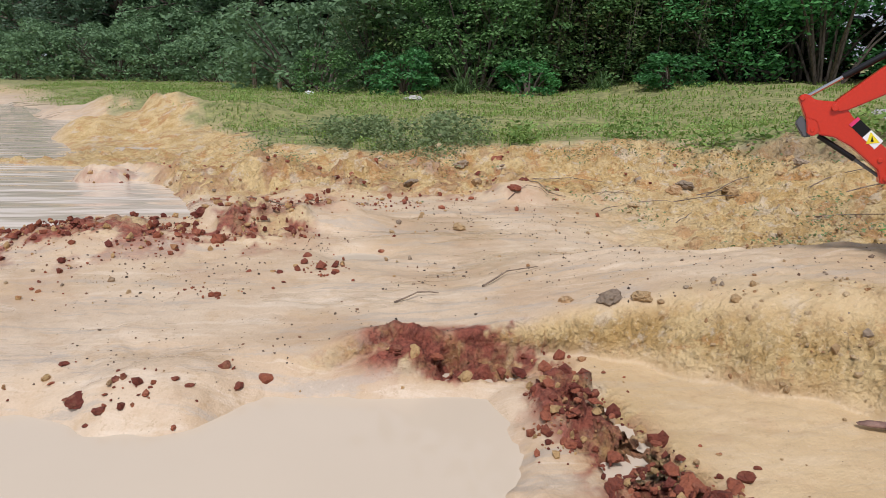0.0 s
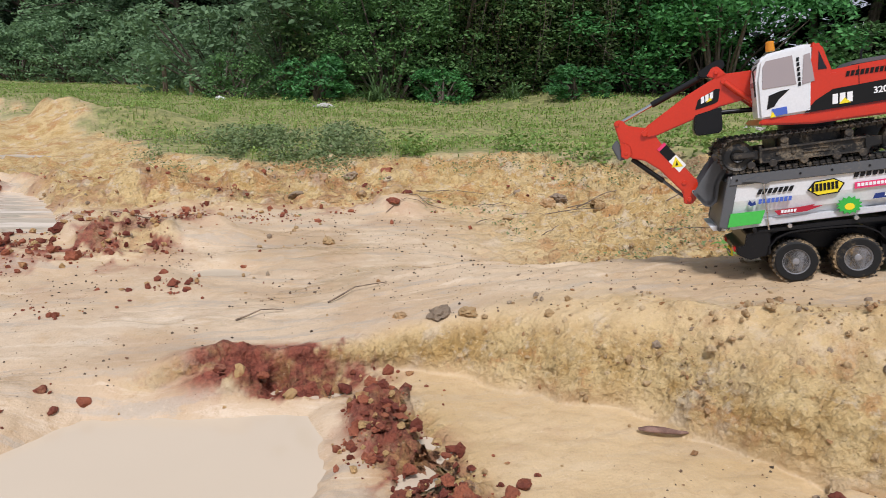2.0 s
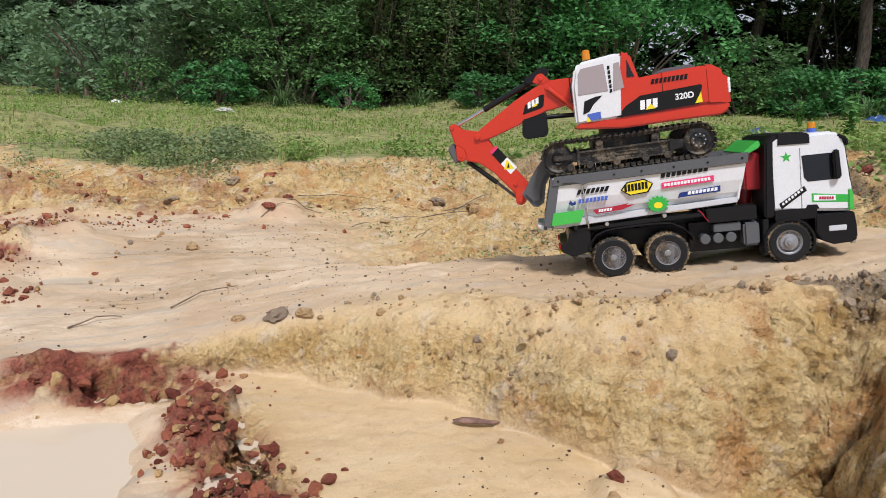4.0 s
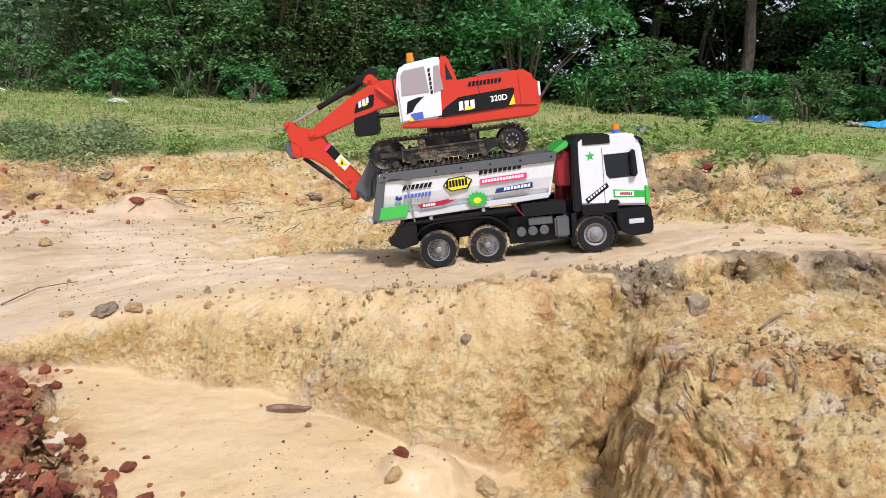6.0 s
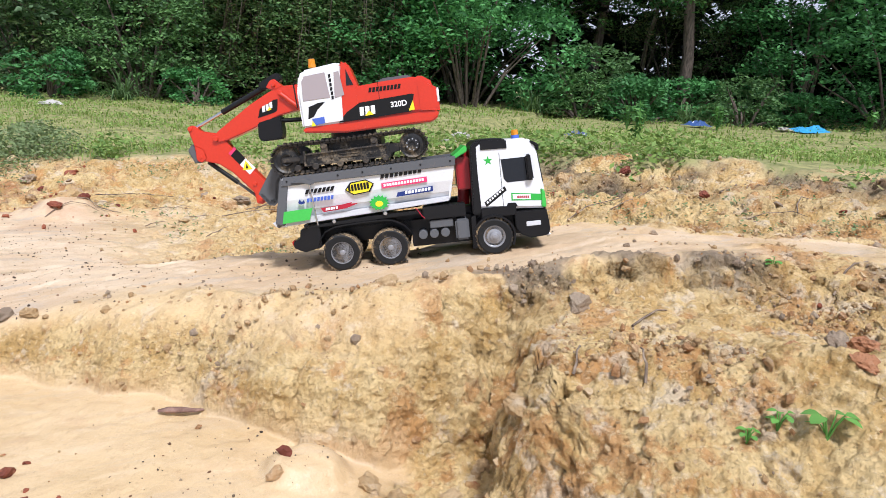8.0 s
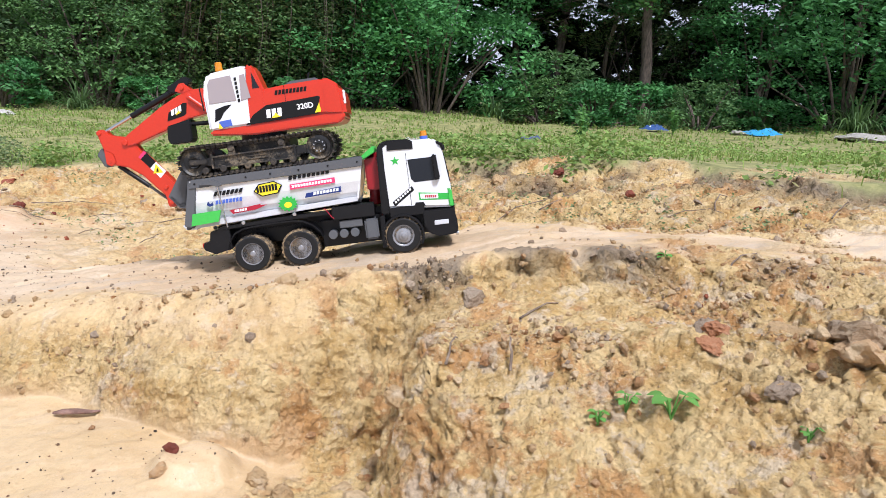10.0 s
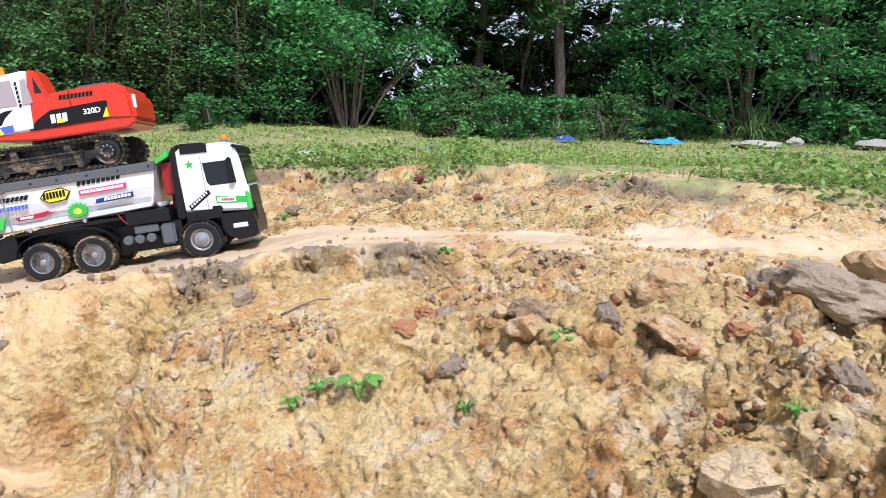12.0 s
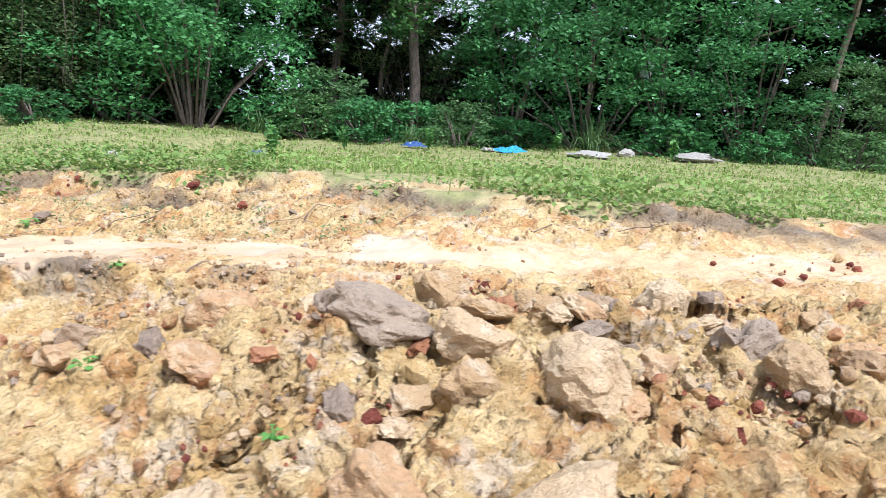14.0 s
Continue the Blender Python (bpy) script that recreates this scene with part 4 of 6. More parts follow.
def part(name, bm, material, parent, label=""):
    """Links a bmesh, in millimetres, as one mesh under a thing or a part."""
    bmesh.ops.recalc_face_normals(bm, faces=bm.faces)
    me = bpy.data.meshes.new(name)
    bm.to_mesh(me)
    bm.free()
    me.transform(Matrix.Scale(.001, 4))
    me.materials.append(material)
    for p in me.polygons:
        p.use_smooth = False
    ob = new(name, me)
    ob.parent = parent
    return tagged(ob, label)


def soften(bm, width, segments=2, limit=30):
    if width:
        edges = [e for e in bm.edges if len(e.link_faces) == 2 and e.calc_face_angle(0) > radians(limit)]
        bmesh.ops.bevel(bm, geom=edges, offset=width, segments=segments, affect="EDGES", clamp_overlap=True)
        for f in bm.faces:
            f.smooth = True
    return bm


def prism(points, y0, y1, bevel=1.0, bm=None):
    """A side outline of (x, z) points drawn out from y0 to y1."""
    own = bmesh.new()
    a = [own.verts.new((x, y0, z)) for x, z in points]
    b = [own.verts.new((x, y1, z)) for x, z in points]
    own.faces.new(a)
    own.faces.new(b[::-1])
    n = len(points)
    for i in range(n):
        own.faces.new((a[i], b[i], b[(i + 1) % n], a[(i + 1) % n]))
    bmesh.ops.recalc_face_normals(own, faces=own.faces)
    return merge(bm, soften(own, bevel))


def merge(bm, own):
    if bm is None:
        return own
    me = bpy.data.meshes.new("part")
    own.to_mesh(me)
    own.free()
    bm.from_mesh(me)
    bpy.data.meshes.remove(me)
    return bm


def box(x0, x1, y0, y1, z0, z1, bevel=1.0, bm=None):
    return prism([(x0, z0), (x1, z0), (x1, z1), (x0, z1)], y0, y1, bevel, bm)


def rod(a, b, r0, r1=None, sides=16, bm=None, bevel=0.0):
    """A round bar from a to b."""
    own = bmesh.new()
    a, b = Vector(a), Vector(b)
    m = Matrix.Translation((a + b) / 2) @ (b - a).to_track_quat("Z", "Y").to_matrix().to_4x4()
    bmesh.ops.create_cone(own, cap_ends=True, segments=sides, radius1=r0, radius2=r0 if r1 is None else r1, depth=(b - a).length, matrix=m)
    return merge(bm, soften(own, bevel, 1, 50))


def turned(profile, cx, cz, sides=40, bm=None, capped=True):
    """A body turned round the y axis at (cx, cz) from (radius, y) stations, closed at both ends."""
    own = bmesh.new()
    rings = [[own.verts.new((cx + r * math.cos(2 * math.pi * k / sides), y, cz + r * math.sin(2 * math.pi * k / sides))) for k in range(sides)] for r, y in profile]
    for p, q in zip(rings, rings[1:]):
        for k in range(sides):
            own.faces.new((p[k], p[(k + 1) % sides], q[(k + 1) % sides], q[k]))
    if capped:
        own.faces.new(rings[0])
        own.faces.new(rings[-1][::-1])
    return merge(bm, own)


def outline(points, y, thick=.5, bm=None):
    """A thin raised sticker on a side face at y that looks towards -y."""
    return prism(points, y - thick, y + .3, 0, bm)


def bars(x, z, length, tall, count, slope=0.0, slant=.25):
    """Side-by-side upright bars that stand for a word, as outlines."""
    out, pitch = [], length / count
    for i in range(count):
        a, b = x + i * pitch, x + (i + .74) * pitch
        out.append([(a, z + (a - x) * slope), (b, z + (b - x) * slope), (b + slant * tall, z + (b - x) * slope + tall), (a + slant * tall, z + (a - x) * slope + tall)])
    return out


def word(name, x, z, length, tall, count, y, material, parent, label, slope=0.0, slant=.25):
    bm = None
    for p in bars(x, z, length, tall, count, slope, slant):
        bm = outline(p, y, .7, bm)
    return part(name, bm, material, parent, label)


def lettering(text, size, material, parent, m, label):
    curve = bpy.data.curves.new("lettering", "FONT")
    curve.body, curve.size, curve.extrude, curve.offset, curve.align_x = text, size, .3, .35, "CENTER"
    tmp = new("lettering", curve)
    me = bpy.data.meshes.new_from_object(tmp.evaluated_get(bpy.context.evaluated_depsgraph_get()))
    bpy.data.objects.remove(tmp)
    me.transform(Matrix.Scale(.001, 4) @ m)
    me.materials.clear()
    me.materials.append(material)
    ob = new("lettering", me)
    ob.parent = parent
    return tagged(ob, label)


def wheel(cx, side, parent, twin):
    """One wheel with its lugged tyre; side is -1 (right of the truck) or 1."""
    yo, yi = side * 88, side * (88 - (40 if twin else 24))
    bm = turned([(22, yo - side * 3), (25, yo - side * 1.2), (33, yo), (37, yo - side * 2), (38.6, yo - side * 5), (38.6, yi + side * 5), (37, yi + side * 2), (30, yi), (20, yi + side)], cx, 0)
    for k in range(26):
        a = 2 * math.pi * k / 26
        own = box(-2.6, 2.6, min(yo - side * 2, (yo + yi) / 2), max(yo - side * 2, (yo + yi) / 2), 37.6, 39.8, 0)
        bmesh.ops.transform(own, verts=own.verts, matrix=Matrix.Translation((cx, 0, 0)) @ Matrix.Rotation(a, 4, "Y"))
        merge(bm, own)
        own = box(-2.6, 2.6, min(yi + side * 2, (yo + yi) / 2), max(yi + side * 2, (yo + yi) / 2), 37.6, 39.8, 0)
        bmesh.ops.transform(own, verts=own.verts, matrix=Matrix.Translation((cx, 0, 0)) @ Matrix.Rotation(a + .12, 4, "Y"))
        merge(bm, own)
    tyre = part("tyre", bm, TYRE, parent, "black rubber tyre with a mud-caked tread")
    part("sidewall", turned([(23, yo + side * .1), (25, yo + side * .2), (33.5, yo + side * .5), (35.8, yo - side * .8), (35, yo - side * 2)], cx, 0, capped=False), RUBBER, tyre, "black rubber sidewall")
    dish = 13 if twin else 4
    bm = turned([(24.5, yo - side * 3), (24, yo - side * .6), (22, yo - side * .6), (20.5, yo - side * (dish * .6)), (18, yo - side * dish), (10, yo - side * (dish - 1)), (8.5, yo - side * (dish - 4)), (3.5, yo - side * (dish - 4.6)),
                 (3, yo - side * (dish - 3))], cx, 0, 36)
    for k in range(10):
        a = 2 * math.pi * k / 10
        x, z = cx + 6.3 * math.cos(a), 6.3 * math.sin(a)
        rod((x, yo - side * (dish - 3), z), (x, yo - side * (dish - 6), z), .9, sides=6, bm=bm)
    rim = part("rim", bm, RIM, tyre, "grey dished truck rim")
    part("hub", turned([(17.5, yo - side * (dish + 1)), (17.5, yo - side * (dish - .6)), (10.5, yo - side * (dish - 2)), (9, yo - side * (dish - 6)), (5, yo - side * (dish - 7)), (4, yo - side * (dish - 9)), (1, yo - side * (dish - 9.4))], cx, 0, 30), BLACK if twin else RIM, tyre, "dark hub in the rim")
    if twin:
        part("hub_cap", turned([(8, yo - side * (dish - 6)), (8, yo - side * (dish - 8.5)), (5, yo - side * (dish - 10.5)), (1, yo - side * (dish - 11))], cx, 0, 24), RIM, tyre, "grey hub cap")
    bm = None
    for k in range(10):
        a = 2 * math.pi * (k + .5) / 10
        x, z = cx + 14.2 * math.cos(a), 14.2 * math.sin(a)
        bm = rod((x, yo - side * (dish + 1), z), (x, yo - side * (dish - .9), z), 2.1, sides=10, bm=bm)
    part("vent_hole", bm, BLACK, tyre, "ring of dark round holes in the rim").name = "rim_holes_ring"
    return tyre


def bed_side(x, z):
    return z + (x + 110) * .02


def build_truck():
    truck = tagged(new("dump_truck"), "white and black model dump truck with muddy wheels on clay", "toy truck")
    # chassis
    bm = box(-72, 430, -36, 36, 14, 46, 2)
    box(-78, 300, -30, 30, 40, 62, 1.5, bm)
    prism([(-98, 20), (-98, 33), (-84, 36), (-80, 56), (-60, 60), (-40, 58), (-40, 16), (-76, 8)], -84, 84, 1.5, bm)
    part("chassis", bm, BLACK, truck, "black plastic chassis dusty with clay")
    for side in (-1, 1):
        for cx, twin in ((0, True), (100, True), (316, False)):
            wheel(cx, side, truck, twin)
        y0, y1 = sorted((side * 52, side * 89))
        top = [(-46, 16), (-44, 30), (-30, 48), (-10, 56), (8, 58), (50, 60), (92, 60), (112, 57), (132, 46), (146, 30), (148, 20)]
        part("mudguard", prism(top + [(x + (0 if 0 < x < 120 else 0), z - 3) for x, z in top[::-1]], y0, y1, .6), BLACK, truck)
        rail = prism([(-60, 57), (170, 63), (170, 70), (60, 69), (-60, 62)], *sorted((side * 60, side * 86)), 1)
        part("side_rail", rail, BLACK, truck)
        bm = None
        for cx in (170, 193, 216):
            bm = rod((cx, side * 55, 19), (cx, side * 84, 19), 9.3, sides=28, bm=bm, bevel=.8)
        part("air_tank", bm, GREY, truck, "three round grey air tanks side by side")
        part("tank_block", box(186, 234, *sorted((side * 55, side * 82)), 30, 46, 1.2), GREY, truck)
        part("fuel_tank", box(238, 266, *sorted((side * 50, side * 86)), 0, 44, 4), GREY, truck, "rounded grey fuel tank")
        part("battery_box", box(174, 262, *sorted((side * 52, side * 87)), 49, 76, 1.6), BLACK, truck, "black battery box with scuffed edges")
        part("side_skirt", box(146, 276, *sorted((side * 36, side * 56)), -8, 48, 1.2), BLACK, truck)
    part("number_plate", box(-101, -98, -30, 22, 8, 22, .6), INK_YELLOW, truck, "yellow sticker plate on the tail")
    part("plate_bar", box(-102.2, -100.6, -22, 12, 12, 17, .3), INK_NAVY, truck, "dark blue bar on the yellow plate")
    for y in (-62, 62):
        part("tail_lamp", box(-102, -97, y - 14, y + 14, 23, 33, 1.5), TAIL_RED, truck, "red tail lamp")
    # tipper body, a half pipe with a raised grey rim
    bm = bmesh.new()
    half = [(-91, 164), (-91, 149), (-88, 146), (-86, 118), (-80, 96), (-66, 80), (-40, 70), (0, 67)]
    outer = half + [(-y, z) for y, z in half[-2::-1]]
    inner = [(y * .955, z + 3 if abs(y) < 70 else z) for y, z in outer]
    loop = outer + inner[::-1]
    stations = []
    for end in (0, 1):
        ring = []
        for y, z in loop:
            x = -122 + .23 * (z - 74) if end == 0 else 234 + .2 * (z - 80)
            ring.append(bm.verts.new((x, y, bed_side(x, z))))
        stations.append(ring)
    n = len(loop)
    for i in range(n):
        bm.faces.new((stations[0][i], stations[1][i], stations[1][(i + 1) % n], stations[0][(i + 1) % n]))
    for ring in stations:
        for i in range(n // 2 - 1):
            bm.faces.new((ring[i], ring[i + 1], ring[n - 2 - i], ring[n - 1 - i]))
    bed = part("tipper_body", bm, WHITE, truck, "white half-pipe tipper body with stickers")
    part("front_wall", prism([(230, bed_side(230, 84)), (246, bed_side(246, 163)), (249, bed_side(249, 163)), (233, bed_side(233, 80))], -84, 84, .5), WHITE, bed)
    for side in (-1, 1):
        rim = prism([(-105, bed_side(-105, 148)), (-99, bed_side(-99, 166)), (252, bed_side(252, 166)), (249, bed_side(249, 147))], *sorted((side * 82, side * 93)), 1)
        part("rim_beam", rim, GREY, bed, "grey rim beam along the tipper")
        for x in (-92, 12, 62, 120, 180, 240):
            part("rivet", rod((x, side * 92, bed_side(x, 157)), (x, side * 94.2, bed_side(x, 157)), 2, sides=10), BLACK, bed)
        post = prism([(-127, bed_side(-127, 74)), (-105, bed_side(-105, 166)), (-91, bed_side(-91, 150)), (-109, bed_side(-109, 68))], *sorted((side * 78, side * 91)), 1)
        part("corner_post", post, GREY, bed, "grey slanted corner post of the tipper")
        # pale grey paints in the shade on the white body's tapering foot
        low = prism([(-108, bed_side(-108, 66)), (-104, bed_side(-104, 80)), (234, bed_side(234, 86)), (230, bed_side(230, 76))], *sorted((side * 58, side * 83)), 1)
        part("sill", low, SILVER, bed, "lower sill of the tipper, the white body's shade painted as pale grey")
    part("tailgate", prism([(-128, bed_side(-128, 66)), (-122, bed_side(-122, 64)), (-102, bed_side(-102, 150)), (-106, bed_side(-106, 152))], -80, 80, 1.2), GREY, bed, "grey tailgate")
    part("chute_lip", prism([(-140, 74), (-134, 64), (-112, 62), (-112, 72)], -62, 62, 1), WHITE, bed, "pale lip below the tailgate")
    # stickers on the side that is seen
    y = -89.2
    part("green_panel", outline([(-112, 73), (-56, 76), (-48, 99), (-106, 97)], -89, 5), GREEN, bed, "bright green corner panel")
    part("sticker", outline([(22, 128), (34, 142), (66, 145), (82, 135), (72, 119), (38, 116)], y, .5), INK_BLACK, bed, "yellow six-sided badge with a dark rim").name = "badge_rim"
    part("badge", outline([(25, 128), (36, 140), (65, 143), (79, 135), (70, 121), (39, 118)], y - .5, .5), INK_YELLOW, bed, "yellow six-sided badge")
    word("badge_bars", 29, 124, 44, 13, 7, y - .9, INK_BLACK, bed, "black bars across the badge", .06, 0)
    word("word_bars", -60, 128, 60, 9, 7, y, INK_BLACK, bed, "black slanted word bars", .03, .5)
    word("word_bars", 96, 143, 86, 10, 9, y, INK_BLACK, bed, "black slanted word bars", .05, .2)
    word("word_bars", -58, 111, 56, 8, 8, y, INK_BLUE, bed, "blue word bars", .03, .2)
    part("logo_blob", outline([(-76, 112), (-72, 119), (-68, 113), (-63, 117), (-62, 110), (-70, 108)], y, .5), INK_NAVY, bed)
    part("banner", outline([(97, 123), (190, 127), (190, 138), (97, 134)], y, .5), INK_PINK, bed, "pink banner sticker")
    word("banner_bars", 101, 126.5, 84, 5.5, 14, y - .5, INK_WHITE, bed, "white bars on the pink banner", .04, 0)
    part("banner", outline([(124, 103), (200, 107), (200, 118), (128, 112)], y - .0, .6), INK_NAVY, bed, "dark blue banner sticker")
    word("banner_bars", 142, 107, 54, 6, 8, y - .6, INK_WHITE, bed, "white bars on the blue banner", .05, .2)
    part("swoosh", outline([(-32, 96), (-26, 88), (20, 91), (46, 99), (30, 99), (34, 102), (8, 99)], y + 3.5, 4), INK_RED, bed, "dark red streak sticker")
    word("swoosh_bars", -22, 91, 26, 5, 5, y - 1.0, INK_WHITE, bed, "white bars on the red streak", .04, .2)
    star = [((88 + (21 if k % 2 else 16) * math.cos(k * math.pi / 14)), (95 + (16 if k % 2 else 12) * math.sin(k * math.pi / 14))) for k in range(28)]
    part("burst", outline(star, y + 3, 4), INK_GREEN, bed, "green sunburst sticker with a pale heart")
    part("burst_heart", outline([(88 + 8 * math.cos(k * math.pi / 8), 93 + 6 * math.sin(k * math.pi / 8)) for k in range(16)], y - .6, .7), INK_YELLOW, bed)
    bm = rod((-48, -92, 150), (-42, -86, 62), 1.4, sides=10)
    rod((-48, -94, bed_side(-48, 150)), (-48, -88, bed_side(-48, 150)), 3.5, bm=bm)
    part("tie_rod", bm, STEEL, truck, "thin bright metal tie rod")
    part("tie_bracket", prism([(-84, 153), (-56, 162), (-34, 150), (-46, 146), (-62, 152)], -96, -92.6, .6), GREY, truck, "grey tie bracket on the rim")
    for x in (-66, -8, 98):
        part("bolt_head", rod((x, -92, 64 + (x + 66) * .05), (x, -86, 64 + (x + 66) * .05), 4, sides=12, bevel=.5), STEEL if x > -20 else BLACK, truck)
    # ram between bed and cab
    bm = rod((262, 0, 66), (268, 0, 110), 13, sides=24)
    rod((267, 0, 108), (272, 0, 178), 15, sides=24, bm=bm)
    box(252, 282, -55, 55, 100, 168, 3, bm)
    part("tipping_ram", bm, RED, truck, "dark red telescopic tipping ram and guard")
    part("canopy", prism([(246, 172), (274, 192), (278, 186), (276, 178), (250, 166)], -72, 72, 1.2), GREEN, truck, "bright green flap above the ram")
    # cab
    cab = part("cab_shell", prism([(290, 60), (288, 186), (300, 195), (398, 194), (410.1, 186), (417.3, 165), (424.5, 104), (426.6, 96), (427.4, 47)], -84, 84, 5), WHITE, truck, "white cab shell with stickers")
    part("rear_pillar", prism([(276, 48), (282, 186), (292, 198), (306, 199), (298, 186), (294, 48)], -85.5, 85.5, 3), BLACK, cab, "black back pillar of the cab")
    part("roof_deflector", prism([(300, 176), (302, 200), (350, 198), (360, 190), (360, 174)], -86, 86, 3), BLACK, cab, "black side deflector at the roof")
    part("sun_visor", prism([(403.6, 184), (407.2, 188), (421.6, 180), (423, 166), (418, 166), (415.8, 176)], -84, 84, 2), BLACK, cab, "black sun visor over the windscreen")
    part("windscreen", prism([(414.4, 165), (419.4, 164), (427.4, 102), (422.3, 100)], -78, 78, 1), GLASS_DARK, cab, "dark windscreen")
    part("grille", prism([(423, 98), (428.1, 97), (430.2, 50), (424.5, 48)], -62, 62, 1.5), BLACK, cab)
    for side in (-1, 1):
        y0, y1 = sorted((side * 83.4, side * 84.8))
        part("side_window", prism([(343, 156), (392, 156), (402, 150), (405, 108), (352, 108), (346, 116)], y0, y1, .3), GLASS_DARK, cab, "dark side window")
        part("mirror", prism([(392, 160), (402, 162), (405.8, 110), (394, 108)], *sorted((side * 86, side * 97)), 2.5), BLACK, cab, "black wing mirror")
        part("mirror_arm", rod((396, side * 83, 152), (400, side * 90, 156), 1.5), BLACK, cab)
        part("door_handle", prism([(346, 58), (350, 66), (366, 65), (370, 57)], *sorted((side * 83.6, side * 86)), .5), BLACK, cab, "black door handle")
        part("corner_panel", prism([(418.7, 90), (427.4, 84), (428.8, 49), (418, 50)], *sorted((side * 70, side * 86)), 2), GREEN, cab, "green corner panel")
        arch = [(316 + 45 * math.cos(a), 45 * math.sin(a)) for a in np.linspace(math.radians(200), math.radians(-30), 18)]
        inner_arch = [(316 + 40.5 * math.cos(a), 40.5 * math.sin(a)) for a in np.linspace(math.radians(-30), math.radians(200), 18)]
        part("wheel_arch", prism(arch + inner_arch, *sorted((side * 54, side * 90)), .8), BLACK, cab, "black front wheel arch")
        part("step_panel", prism([(362, 47), (428, 46), (431, 24), (430, -4), (424, -9), (392, -11), (372, -2), (362, 14)], *sorted((side * 50, side * 87)), 2), BLACK, cab)
        part("headlamp", box(422.3, 432.4, *sorted((side * 62, side * 85)), -2, 12, 3), LAMP_GLASS, cab, "small clear headlamp")
        part("fog_lamp", rod((427.4, side * 70, -10), (433.1, side * 70, -10), 5, sides=16), STEEL, cab)
        part("step", box(384, 414, *sorted((side * 86, side * 88.4)), 14, 24, 1), SILVER, cab, "pale step plate")
        part("mud_flap", prism([(272, 46), (282, 48), (280, -20), (270, -22)], *sorted((side * 56, side * 86)), 1), BLACK, cab)
        part("waist_panel", box(294, 366, *sorted((side * 60, side * 85.4)), 40, 60, 1), BLACK, cab)
    part("bumper", prism([(416, 24), (432, 26), (433, -2), (428, -9), (412, -9)], -86, 86, 2.5), BLACK, cab, "black front bumper")
    part("cab_floor", box(286, 432, -52, 52, -4, 60, 1), BLACK, cab)
    y = -84
    five = [(317 + (10 if k % 2 == 0 else 4) * math.sin(k * math.pi / 5), 156 + (10 if k % 2 == 0 else 4) * math.cos(k * math.pi / 5)) for k in range(10)]
    part("star", outline(five, y), INK_GREEN, cab, "green five-pointed star sticker")
    part("slanted_banner", outline([(302, 72), (306, 62), (350, 92), (346, 101)], y), INK_BLACK, cab, "black slanted banner sticker")
    bm = None
    for i in range(7):
        x, z = 308 + i * 5.4, 68.5 + i * 3.75
        bm = outline([(x, z), (x + 3.4, z + 2.3), (x + 1.6, z + 6.3), (x - 1.8, z + 4)], y - .5, .6, bm)
    part("banner_bars", bm, INK_WHITE, cab, "white bars on the slanted banner")
    part("door_sticker", outline([(358, 70), (424, 64), (424, 77), (358, 86)], y), INK_GREEN, cab, "green and white sticker strip on the door")
    part("door_sticker_field", outline([(361, 72.5), (398, 69), (398, 79), (361, 83)], y - .5, .5), INK_WHITE, cab)
    word("door_sticker_bars", 370, 74, 25, 5, 6, y - .9, INK_RED, cab, "red word bars", -.1, .1)
    part("door_seam", outline([(340, 60), (341.2, 60), (341.2, 170), (340, 170)], y, .25), GREY, cab)
    part("beacon", rod((384, -20, 200), (384, -20, 212), 8, 7, sides=20, bevel=1.2), AMBER, cab, "amber beacon on the roof")
    part("beacon_base", rod((384, -20, 192), (384, -20, 201), 8.5, sides=20), INK_BLUE, cab)
    part("wire", wire_path([(160, -84, 76), (165, -88, 70), (172, -88, 58), (178, -86, 52)], .9), INK_RED, truck, "loose red and black wires")
    part("wire", wire_path([(277, -60, 50), (282, -70, 62), (286, -72, 80)], .9), INK_RED, truck)
    return truck


def wire_path(points, r):
    bm = None
    for a, b in zip(points, points[1:]):
        bm = rod(a, b, r, sides=8, bm=bm)
    return bm


